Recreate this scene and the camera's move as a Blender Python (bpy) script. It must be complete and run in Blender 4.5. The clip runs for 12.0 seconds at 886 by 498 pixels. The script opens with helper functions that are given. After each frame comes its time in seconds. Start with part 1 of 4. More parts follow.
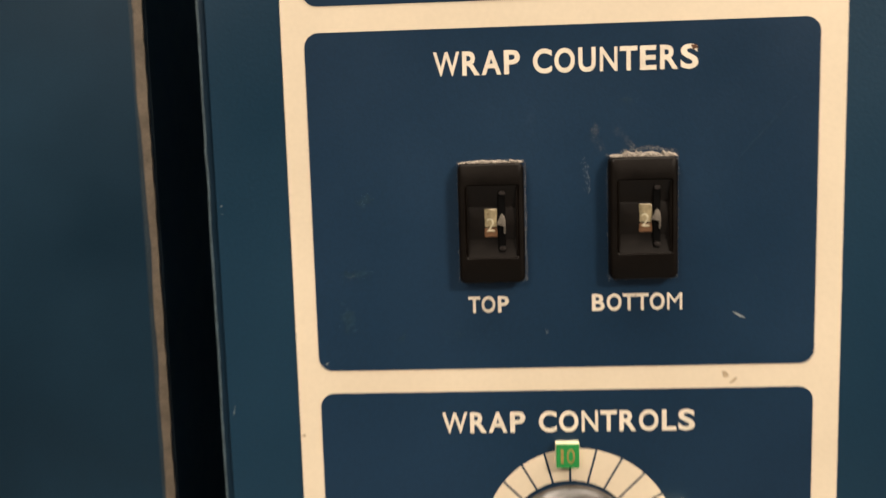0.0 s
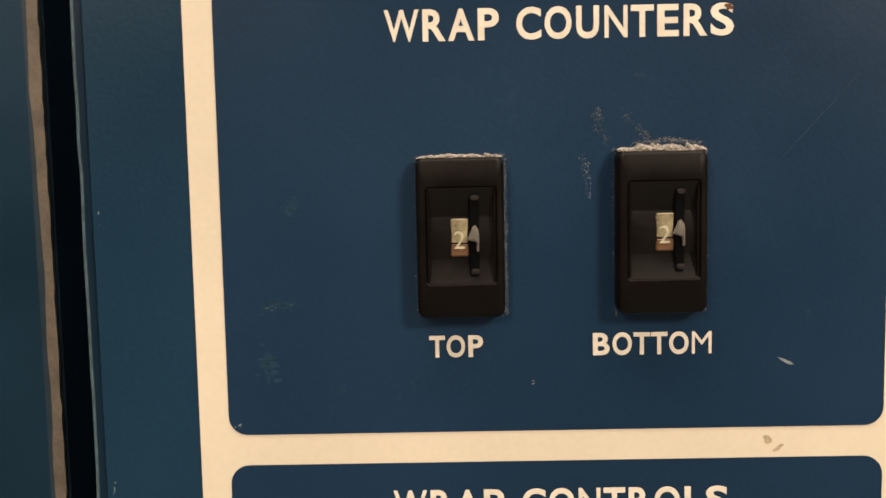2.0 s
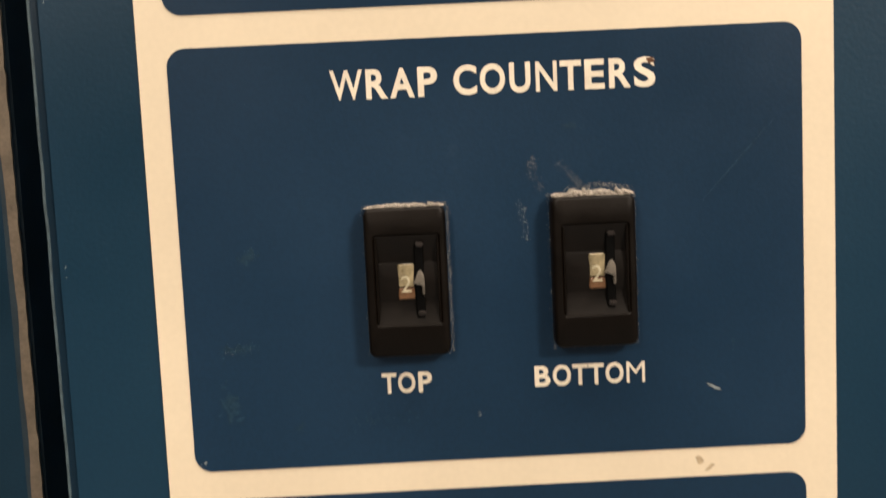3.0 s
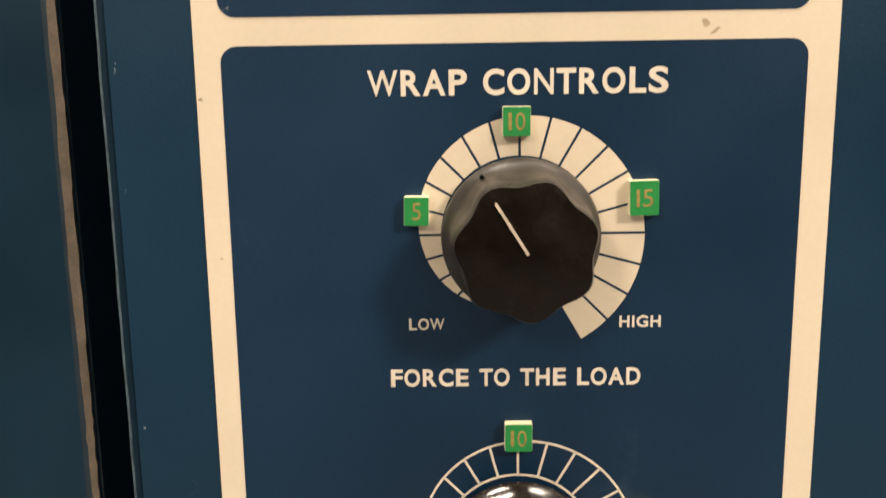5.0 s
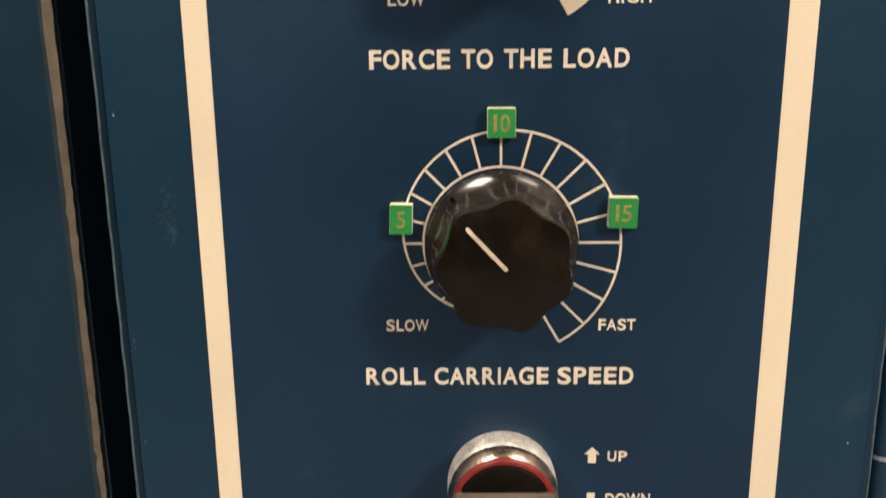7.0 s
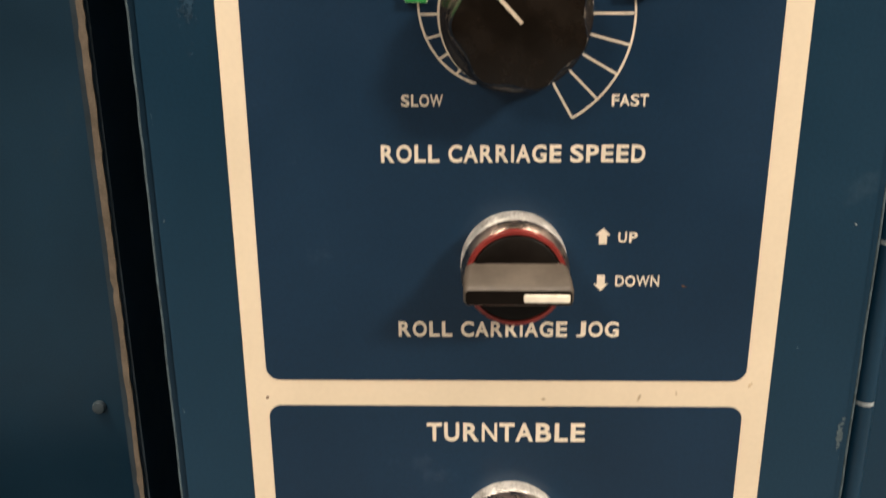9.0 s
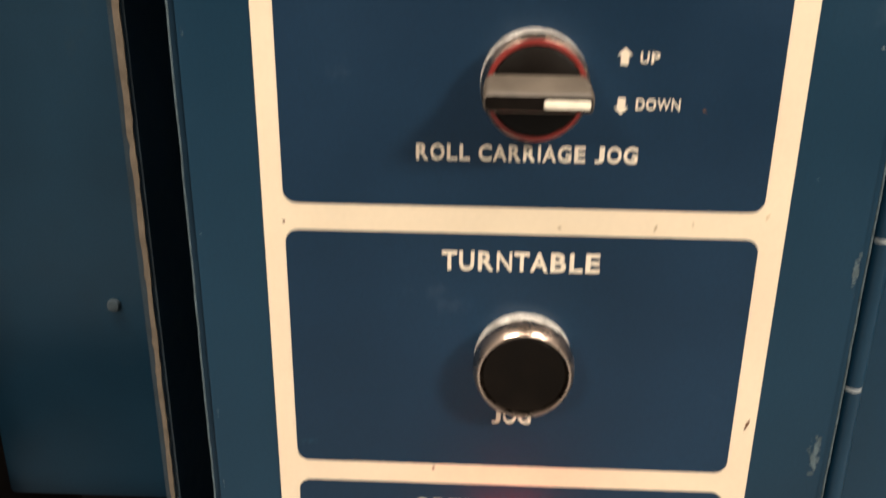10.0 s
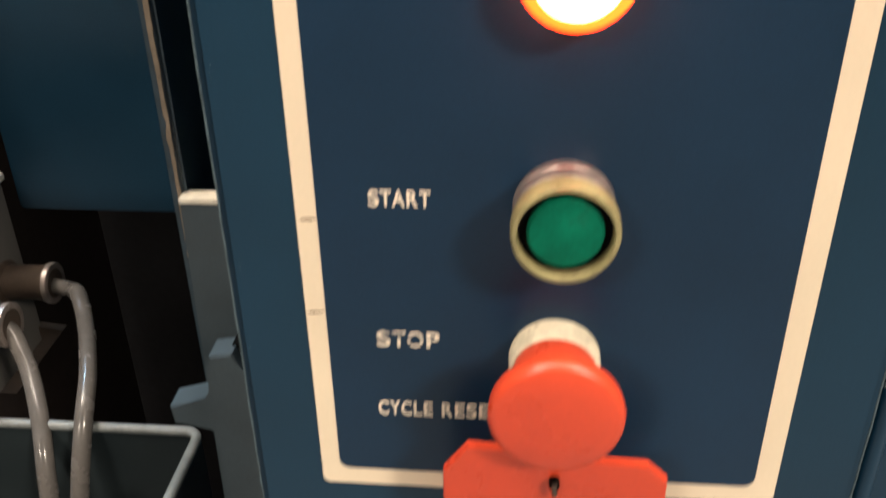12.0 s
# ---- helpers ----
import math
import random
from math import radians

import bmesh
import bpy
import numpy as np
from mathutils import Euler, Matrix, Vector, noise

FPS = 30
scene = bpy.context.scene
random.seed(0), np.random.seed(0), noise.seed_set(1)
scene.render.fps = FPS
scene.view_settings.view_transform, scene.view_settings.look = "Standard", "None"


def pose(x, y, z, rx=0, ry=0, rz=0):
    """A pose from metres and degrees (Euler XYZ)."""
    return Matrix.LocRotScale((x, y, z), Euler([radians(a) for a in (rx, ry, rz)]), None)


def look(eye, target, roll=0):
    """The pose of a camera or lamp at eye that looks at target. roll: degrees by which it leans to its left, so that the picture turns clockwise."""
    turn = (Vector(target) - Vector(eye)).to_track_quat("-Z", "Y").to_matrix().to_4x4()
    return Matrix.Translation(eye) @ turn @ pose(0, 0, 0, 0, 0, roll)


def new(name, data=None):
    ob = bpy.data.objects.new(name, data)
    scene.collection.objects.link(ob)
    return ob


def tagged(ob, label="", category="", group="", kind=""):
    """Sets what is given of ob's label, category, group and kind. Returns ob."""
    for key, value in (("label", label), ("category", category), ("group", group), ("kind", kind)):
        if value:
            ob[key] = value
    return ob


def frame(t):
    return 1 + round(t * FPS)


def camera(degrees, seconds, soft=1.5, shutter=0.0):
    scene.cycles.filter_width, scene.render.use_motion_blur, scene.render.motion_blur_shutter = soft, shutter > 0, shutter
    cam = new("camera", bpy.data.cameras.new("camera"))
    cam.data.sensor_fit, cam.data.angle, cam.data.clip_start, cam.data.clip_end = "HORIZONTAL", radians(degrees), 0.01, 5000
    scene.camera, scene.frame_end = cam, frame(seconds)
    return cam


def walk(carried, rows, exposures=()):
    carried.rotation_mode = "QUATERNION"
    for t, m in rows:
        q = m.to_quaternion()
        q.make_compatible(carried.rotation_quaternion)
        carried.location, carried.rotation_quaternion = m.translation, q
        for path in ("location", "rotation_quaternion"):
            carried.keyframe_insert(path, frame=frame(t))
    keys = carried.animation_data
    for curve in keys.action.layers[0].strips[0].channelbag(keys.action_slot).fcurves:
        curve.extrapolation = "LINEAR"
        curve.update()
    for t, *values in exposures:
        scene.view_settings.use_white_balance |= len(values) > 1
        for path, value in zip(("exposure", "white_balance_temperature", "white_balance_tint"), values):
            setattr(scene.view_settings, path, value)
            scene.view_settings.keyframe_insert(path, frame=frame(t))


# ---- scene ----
# Operator station of a pallet wrapping machine. Origin on the face of the control panel;
# the panel faces -y, heights are given in millimetres from the first heading at Z0.
cam = camera(52.0, 12.0, soft=1.5, shutter=0.5)
PATH = [
    (0, (-0.02257, -0.26458, 1.52682), (-0.03203, -0.06637, 1.50187), -1.68),
    (0.5, (-0.02666, -0.22106, 1.52607), (-0.03074, -0.02206, 1.50655), -0.64),
    (1, (-0.01998, -0.20614, 1.52234), (-0.02190, -0.00694, 1.50467), -0.45),
    (1.5, (-0.02350, -0.20277, 1.51897), (-0.02573, -0.00360, 1.50084), -0.37),
    (2, (-0.02223, -0.19920, 1.51645), (-0.02467, -0.00003, 1.49845), -1.14),
    (2.5, (-0.01193, -0.19848, 1.53254), (-0.01197, 0.00074, 1.51495), -2.71),
    (3, (-0.01416, -0.21186, 1.52702), (-0.01230, -0.01267, 1.50915), -2.67),
    (3.5, (-0.01348, -0.22389, 1.50150), (-0.01240, -0.02506, 1.47993), -2.15),
    (3.7, (-0.01411, -0.23193, 1.48686), (-0.01354, -0.03334, 1.46315), -1.87),
    (5.3, (-0.01613, -0.23017, 1.43686), (-0.01891, -0.03398, 1.39813), -0.76),
    (5.5, (-0.01822, -0.22914, 1.43217), (-0.01885, -0.03302, 1.39295), -0.59),
    (6, (-0.01568, -0.22486, 1.41582), (-0.01643, -0.02988, 1.37127), -0.75),
    (6.5, (-0.01244, -0.22943, 1.39077), (-0.01353, -0.03504, 1.34374), -0.54),
    (6.7, (-0.01059, -0.23209, 1.38363), (-0.01263, -0.03809, 1.33506), -0.54),
    (8.3, (-0.01150, -0.24662, 1.35225), (-0.01630, -0.05506, 1.29497), -0.62),
    (8.5, (-0.01180, -0.24707, 1.34767), (-0.01661, -0.05594, 1.28896), -0.53),
    (9, (-0.01274, -0.25117, 1.33234), (-0.01748, -0.06141, 1.26935), -0.43),
    (9.5, (-0.01334, -0.25961, 1.31897), (-0.01880, -0.07146, 1.25137), -0.20),
    (10, (-0.01399, -0.26312, 1.29601), (-0.02119, -0.07711, 1.22288), 0.58),
    (10.5, (-0.00961, -0.25939, 1.25434), (-0.01998, -0.07734, 1.17218), 1.29),
    (11, (-0.00858, -0.24856, 1.21632), (-0.02596, -0.07140, 1.12515), 0.77),
    (11.5, (0.00033, -0.22879, 1.17416), (-0.01964, -0.05503, 1.07716), -0.26),
    (12, (-0.01240, -0.24203, 1.12352), (-0.02841, -0.06922, 1.02412), -0.97),
]
walk(cam, [(t, look(eye, target, roll)) for t, eye, target, roll in PATH],
     [(0.0, 0.08), (6.5, 0.14), (9.0, 0.14), (10.0, 0.38), (12.0, 0.32)])

Z0 = 1.55

# ---- light: factory hall, warm ceiling lamps ----
world = bpy.data.worlds.new("world")
scene.world = world
world.use_nodes = True
world.node_tree.nodes["Background"].inputs["Color"].default_value = (0.9, 0.95, 1.0, 1)
world.node_tree.nodes["Background"].inputs["Strength"].default_value = 0.08


def ceiling_lamp(x, y, z, sx, sy, watts, colour, aim):
    data = bpy.data.lights.new("lamp_light", "AREA")
    data.shape, data.size, data.size_y = "RECTANGLE", sx, sy
    data.energy, data.color = watts, colour
    ob = new("lamp_light", data)
    ob.matrix_world = look((x, y, z), aim)
    return ob


WARM = (1.0, 0.855, 0.705)
COOL = (0.50, 0.75, 1.0)
LAMPS = [
    (3.1, -3.3, 4.0, 0.8, 0.6, 205, WARM),
    (-2.4, -4.7, 4.2, 1.0, 0.8, 110, WARM),
    (0.1, -0.9, 6.1, 1.6, 0.5, 60, WARM),
    (2.3, -0.7, 6.1, 1.3, 2.0, 260, WARM),
    (-1.9, -0.6, 6.1, 1.3, 2.0, 260, WARM),
    (-2.9, 1.9, 6.1, 1.2, 1.2, 260, COOL),
    (2.6, 1.9, 6.1, 1.0, 1.0, 200, WARM),
]
for lx, ly, lz, sx, sy, watts, colour in LAMPS:
    ceiling_lamp(lx, ly, lz, sx, sy, watts, colour, (lx * 0.2, max(ly, 0.0) * 0.6, 1.1))


# ---- materials ----
def nodes_of(name):
    m = bpy.data.materials.new(name)
    m.use_nodes = True
    return m, m.node_tree.nodes, m.node_tree.links, m.node_tree.nodes["Principled BSDF"]


def surface(name, base, rough=0.5, metal=0.0, vary=0.25, scale=60.0, fine=600.0, bump=0.1, dirt=None, dirt_at=0.62, dirt_soft=0.1, dirt_scale=25.0, coat=0.0, spec=0.5, stretch=None):
    """A procedural surface: two scales of colour variation, uneven gloss, fine relief and optional dirt."""
    m, n, l, b = nodes_of(name)
    co = n.new("ShaderNodeTexCoord")
    mp = n.new("ShaderNodeMapping")
    if stretch:
        mp.inputs["Scale"].default_value = stretch
    l.new(co.outputs["Object"], mp.inputs["Vector"])
    big = n.new("ShaderNodeTexNoise")
    big.inputs["Scale"].default_value, big.inputs["Detail"].default_value = scale, 5
    small = n.new("ShaderNodeTexNoise")
    small.inputs["Scale"].default_value, small.inputs["Detail"].default_value = fine, 3
    for tex in (big, small):
        l.new(mp.outputs["Vector"], tex.inputs["Vector"])
    ramp = n.new("ShaderNodeMapRange")
    ramp.inputs["From Min"].default_value, ramp.inputs["From Max"].default_value = 0.3, 0.7
    ramp.inputs["To Min"].default_value, ramp.inputs["To Max"].default_value = 1 - vary, 1 + vary
    l.new(big.outputs["Fac"], ramp.inputs["Value"])
    ramp2 = n.new("ShaderNodeMapRange")
    ramp2.inputs["From Min"].default_value, ramp2.inputs["From Max"].default_value = 0.3, 0.7
    ramp2.inputs["To Min"].default_value, ramp2.inputs["To Max"].default_value = 1 - vary * 0.4, 1 + vary * 0.4
    l.new(small.outputs["Fac"], ramp2.inputs["Value"])
    mul = n.new("ShaderNodeMath")
    mul.operation = "MULTIPLY"
    l.new(ramp.outputs[0], mul.inputs[0]), l.new(ramp2.outputs[0], mul.inputs[1])
    tint = n.new("ShaderNodeVectorMath")
    tint.operation = "SCALE"
    tint.inputs[0].default_value = base
    l.new(mul.outputs[0], tint.inputs["Scale"])
    colour = tint.outputs[0]
    rr = n.new("ShaderNodeMapRange")
    rr.inputs["From Min"].default_value, rr.inputs["From Max"].default_value = 0.3, 0.7
    rr.inputs["To Min"].default_value, rr.inputs["To Max"].default_value = max(rough - 0.08, 0.02), min(rough + 0.1, 1)
    l.new(big.outputs["Fac"], rr.inputs["Value"])
    if dirt:
        d = n.new("ShaderNodeTexNoise")
        d.inputs["Scale"].default_value, d.inputs["Detail"].default_value, d.inputs["Roughness"].default_value = dirt_scale, 9, 0.68
        l.new(co.outputs["Object"], d.inputs["Vector"])
        dr = n.new("ShaderNodeMapRange")
        dr.inputs["From Min"].default_value, dr.inputs["From Max"].default_value = dirt_at, dirt_at + dirt_soft
        dr.inputs["To Max"].default_value = dirt[3]
        l.new(d.outputs["Fac"], dr.inputs["Value"])
        mix = n.new("ShaderNodeMix")
        mix.data_type = "RGBA"
        for s in mix.inputs:
            if s.name == "B" and s.type == "RGBA":
                s.default_value = (*dirt[:3], 1)
        l.new(dr.outputs[0], mix.inputs[0])
        l.new(colour, [s for s in mix.inputs if s.name == "A" and s.type == "RGBA"][0])
        colour = [s for s in mix.outputs if s.type == "RGBA"][0]
    l.new(colour, b.inputs["Base Color"])
    l.new(rr.outputs[0], b.inputs["Roughness"])
    b.inputs["Metallic"].default_value = metal
    b.inputs["Coat Weight"].default_value = coat
    b.inputs["Specular IOR Level"].default_value = spec
    if bump:
        bp = n.new("ShaderNodeBump")
        bp.inputs["Strength"].default_value, bp.inputs["Distance"].default_value = bump, 0.0004
        l.new(small.outputs["Fac"], bp.inputs["Height"])
        l.new(bp.outputs[0], b.inputs["Normal"])
    return m


def glowing(name, colour, strength):
    m, n, l, b = nodes_of(name)
    b.inputs["Base Color"].default_value = (0.55, 0.16, 0.02, 1)
    b.inputs["Roughness"].default_value = 0.25
    b.inputs["Emission Color"].default_value = (*colour, 1)
    b.inputs["Emission Strength"].default_value = strength
    return m


BLUE = surface("blue_enamel", (0.0040, 0.0268, 0.054), 0.38, spec=0.3, vary=0.16, scale=9, fine=900, bump=0.12, dirt=(0.10, 0.15, 0.19, 0.14), dirt_at=0.66, dirt_scale=16)
# door blue again for the rear panel, brightness set to carry the light there
REAR_BLUE = surface("rear_blue_enamel", (0.0074, 0.036, 0.068), 0.42, spec=0.25, vary=0.2, scale=7, fine=600, bump=0.12, dirt=(0.03, 0.05, 0.06, 0.3), dirt_at=0.62, dirt_scale=12)
FIELD = surface("printed_blue", (0.0044, 0.0230, 0.0530), 0.40, spec=0.3, vary=0.18, scale=11, fine=1200, bump=0.08, dirt=(0.09, 0.13, 0.18, 0.17), dirt_at=0.64, dirt_scale=22)
CREAM = surface("printed_cream", (0.72, 0.61, 0.455), 0.5, vary=0.045, scale=22, fine=700, bump=0.04, dirt=(0.45, 0.32, 0.18, 0.5), dirt_at=0.72, dirt_scale=55)
INK = surface("cream_ink", (0.74, 0.65, 0.52), 0.55, vary=0.1, scale=160, fine=1500, bump=0.03)
BARE = surface("bare_worn_steel", (0.23, 0.18, 0.13), 0.55, metal=0.2, vary=0.3, scale=90, fine=700, bump=0.3, dirt=(0.05, 0.045, 0.04, 0.9), dirt_at=0.60, dirt_scale=110)
BLACK = surface("black_plastic", (0.0036, 0.0022, 0.0013), 0.46, vary=0.3, scale=120, fine=900, bump=0.12, spec=0.12, dirt=(0.018, 0.012, 0.008, 0.25), dirt_at=0.62, dirt_scale=90)
BAKELITE = surface("black_bakelite", (0.0066, 0.0044, 0.0028), 0.22, vary=0.4, scale=110, fine=700, bump=0.06, dirt=(0.045, 0.034, 0.025, 0.3), dirt_at=0.56, dirt_soft=0.22, dirt_scale=60, spec=0.2)
DUSTY_SIDE = surface("dusty_bakelite_side", (0.036, 0.031, 0.026), 0.34, vary=0.3, scale=130, fine=800, bump=0.10, dirt=(0.07, 0.062, 0.052, 0.4), dirt_at=0.58, dirt_scale=90, spec=0.6)
SHINY_SIDE = surface("polished_bakelite_side", (0.013, 0.0095, 0.007), 0.19, vary=0.3, scale=130, fine=800, bump=0.05, dirt=(0.06, 0.05, 0.043, 0.4), dirt_at=0.60, dirt_scale=80, spec=1.0)
PITCH = surface("black_slot", (0.002, 0.002, 0.002), 0.6, vary=0.3, scale=200, fine=900, bump=0.0, spec=0.05)
COLLAR = surface("worn_brushed_collar", (0.38, 0.33, 0.30), 0.36, metal=0.75, vary=0.25, scale=170, fine=900, bump=0.25, dirt=(0.16, 0.12, 0.10, 0.6), dirt_at=0.56, dirt_scale=150)
WORN_AND_GLINT = surface("worn_paint_and_glint", (0.055, 0.085, 0.10), 0.6, vary=0.4, scale=300, fine=1500, bump=0.15)
CHROME = surface("worn_chrome", (0.52, 0.41, 0.34), 0.27, metal=1.0, vary=0.15, scale=150, fine=900, bump=0.15)
KNURL = surface("zinc_collar", (0.74, 0.71, 0.66), 0.42, metal=0.6, vary=0.35, scale=260, fine=1300, bump=0.5, dirt=(0.25, 0.22, 0.18, 0.7), dirt_at=0.55, dirt_scale=200)
TAG_GREEN = surface("green_tag", (0.014, 0.225, 0.048), 0.42, vary=0.12, scale=120, fine=900, bump=0.05)
TAG_CREAM = surface("cream_tag_core", (0.75, 0.72, 0.50), 0.5, vary=0.1, scale=200, fine=900, bump=0.05)
TAG_INK = surface("brown_engraving", (0.30, 0.23, 0.06), 0.6, vary=0.25, scale=400, fine=1500, bump=0.0)
RED = surface("red_plastic", (0.56, 0.055, 0.020), 0.3, vary=0.08, scale=70, fine=700, bump=0.05)
RED_RING = surface("red_insert", (0.16, 0.014, 0.010), 0.4, vary=0.2, scale=150, fine=900, bump=0.05)
GREEN_CAP = surface("green_button", (0.0003, 0.130, 0.074), 0.6, spec=0.1, vary=0.2, scale=90, fine=700, bump=0.08, dirt=(0.01, 0.06, 0.035, 0.6), dirt_at=0.55, dirt_scale=80)
GUARD = surface("yellowed_guard", (0.25, 0.22, 0.105), 0.35, vary=0.25, scale=140, fine=700, bump=0.1, dirt=(0.12, 0.09, 0.05, 0.7), dirt_at=0.58, dirt_scale=130)
GRIMY = surface("grimy_white_collar", (0.58, 0.52, 0.39), 0.6, vary=0.25, scale=120, fine=600, bump=0.3, dirt=(0.15, 0.10, 0.05, 0.7), dirt_at=0.56, dirt_scale=120)
WHITE = surface("white_mark", (0.78, 0.72, 0.60), 0.5, vary=0.12, scale=300, fine=1500, bump=0.05)
SHEET_EDGE = surface("worn_blue_sheet", (0.022, 0.042, 0.060), 0.45, vary=0.3, scale=90, fine=900, bump=0.15)
POINTER = surface("aged_pointer_paint", (0.56, 0.46, 0.35), 0.45, vary=0.2, scale=300, fine=1500, bump=0.08)
STEEL_BLUE = surface("blue_grey_steel", (0.044, 0.064, 0.078), 0.42, vary=0.15, scale=40, fine=700, bump=0.1)
# tray, box, cable and gland colours lowered to carry the shade at lower left
TRAY_PAINT = surface("shaded_grey_green_enamel", (0.012, 0.019, 0.022), 0.5, vary=0.18, scale=25, fine=500, bump=0.12)
TRAY_RIM = surface("worn_tray_rim", (0.15, 0.165, 0.165), 0.45, vary=0.25, scale=60, fine=500, bump=0.1)
LIT_LID = surface("lit_grey_lid", (0.46, 0.46, 0.43), 0.45, vary=0.2, scale=60, fine=500, bump=0.1)
BOX_GREY = surface("shaded_grey_box", (0.115, 0.112, 0.105), 0.5, vary=0.08, scale=50, fine=500, bump=0.08)
CABLE = surface("grey_cable", (0.10, 0.093, 0.087), 0.22, vary=0.15, scale=80, fine=600, bump=0.1)
BRASS = surface("dull_gland_metal", (0.07, 0.052, 0.04), 0.45, metal=0.3, vary=0.2, scale=120, fine=800, bump=0.1)
DARK = surface("near_black", (0.009, 0.009, 0.010), 0.9, vary=0.3, scale=6, fine=90, bump=0.1, spec=0.05)
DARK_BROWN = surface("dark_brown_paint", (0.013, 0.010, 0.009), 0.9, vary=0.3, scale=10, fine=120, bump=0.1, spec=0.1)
CONCRETE = surface("concrete", (0.20, 0.195, 0.185), 0.8, vary=0.25, scale=2.5, fine=60, bump=0.3)
HALL = surface("hall_paint", (0.07, 0.07, 0.07), 0.8, vary=0.1, scale=1.5, fine=40, bump=0.1)
RING = surface("worn_hinge_ring", (0.30, 0.33, 0.34), 0.6, vary=0.35, scale=300, fine=1500, bump=0.2)
CRUST = surface("tan_dust_crust", (0.20, 0.175, 0.145), 0.95, vary=0.5, scale=600, fine=2200, bump=0.6, dirt=(0.06, 0.05, 0.05, 0.8), dirt_at=0.60, dirt_scale=500)
DUST = surface("grey_dust", (0.155, 0.155, 0.155), 0.9, vary=0.4, scale=500, fine=1800, bump=0.4)
CHIP = surface("pale_scuff", (0.22, 0.25, 0.26), 0.8, vary=0.4, scale=500, fine=1600, bump=0.2)
SMUDGE = surface("faint_smudge", (0.0078, 0.033, 0.062), 0.55, spec=0.3, vary=0.3, scale=300, fine=1500, bump=0.1)
STAIN = surface("brown_stain", (0.47, 0.36, 0.23), 0.7, vary=0.4, scale=350, fine=1500, bump=0.1)
RUST = surface("rust_spot", (0.12, 0.05, 0.02), 0.8, vary=0.4, scale=500, fine=1500, bump=0.2)
AMBER_HOT = glowing("lit_amber_face", (1.0, 0.72, 0.30), 9.0)
AMBER = glowing("lit_amber_side", (1.0, 0.026, 0.0015), 15.0)


# ---- mesh helpers ----
def mm(x, y, z):
    """Millimetres on the panel to metres in the world."""
    return Vector((x / 1000, y / 1000, Z0 + z / 1000))


def mesh_of(name, bm, mat, smooth=False):
    me = bpy.data.meshes.new(name)
    bmesh.ops.recalc_face_normals(bm, faces=bm.faces[:])
    bm.to_mesh(me)
    bm.free()
    me.materials.append(mat)
    if smooth:
        me.polygons.foreach_set("use_smooth", [True] * len(me.polygons))
        me.set_sharp_from_angle(angle=radians(38))
    return me


def part(name, bm, mat, parent=None, label="", smooth=False):
    ob = new(name, mesh_of(name, bm, mat, smooth))
    if parent:
        ob.parent = parent
    if label:
        ob["label"] = label
    return ob


def thing(name, place, label, category, group="", kind=""):
    ob = new(name)
    ob.empty_display_size = 0.01
    ob.location = place
    return tagged(ob, label, category, group, kind)


def rounded(w, h, r, n=6):
    """Outline of a rectangle with rounded corners about the origin, in x and z."""
    pts = []
    for cx, cz, a in ((w / 2 - r, h / 2 - r, 0), (-w / 2 + r, h / 2 - r, 90), (-w / 2 + r, -h / 2 + r, 180), (w / 2 - r, -h / 2 + r, 270)):
        for k in range(n + 1):
            q = radians(a + 90 * k / n)
            pts.append((cx + r * math.cos(q), cz + r * math.sin(q)))
    return pts


def prism(outline, y0, y1, bevel=0.0, at=(0, 0), bm=None):
    """Outline in x, z drawn out from y0 to y1 (metres)."""
    bm = bm or bmesh.new()
    lo = [bm.verts.new((x + at[0], y0, z + at[1])) for x, z in outline]
    hi = [bm.verts.new((x + at[0], y1, z + at[1])) for x, z in outline]
    front = bm.faces.new(lo)
    bm.faces.new(hi[::-1])
    for k in range(len(lo)):
        bm.faces.new((lo[k], lo[k - 1], hi[k - 1], hi[k]))
    if bevel:
        bmesh.ops.bevel(bm, geom=list(front.edges), offset=bevel, segments=2, affect="EDGES")
    return bm


def block(x0, x1, y0, y1, z0, z1, bevel=0.0, segments=2, bm=None):
    bm = bm or bmesh.new()
    made = bmesh.ops.create_cube(bm, size=1)["verts"]
    for v in made:
        v.co = Vector(((x0 + x1) / 2 + v.co.x * (x1 - x0), (y0 + y1) / 2 + v.co.y * (y1 - y0), (z0 + z1) / 2 + v.co.z * (z1 - z0)))
    if bevel:
        edges = list({e for v in made for e in v.link_edges})
        bmesh.ops.bevel(bm, geom=edges, offset=bevel, segments=segments, affect="EDGES")
    return bm


def lathe(profile, segments=64, shape=None):
    """Turns rows of (radius, height) round the axis that points out of the panel (-y). shape(angle, row) scales a radius."""
    bm = bmesh.new()
    rings = []
    for row, (r, h) in enumerate(profile):
        if r < 1e-7:
            rings.append([bm.verts.new((0, -h, 0))])
            continue
        ring = []
        for k in range(segments):
            a = 2 * math.pi * k / segments
            q = r * (shape(a, row) if shape else 1)
            ring.append(bm.verts.new((q * math.cos(a), -h, q * math.sin(a))))
        rings.append(ring)
    for a, b in zip(rings, rings[1:]):
        for k in range(segments):
            if len(a) == 1 and len(b) == 1:
                continue
            if len(a) == 1:
                bm.faces.new((a[0], b[k - 1], b[k]))
            elif len(b) == 1:
                bm.faces.new((a[k - 1], a[k], b[0]))
            else:
                bm.faces.new((a[k - 1], a[k], b[k], b[k - 1]))
    return bm


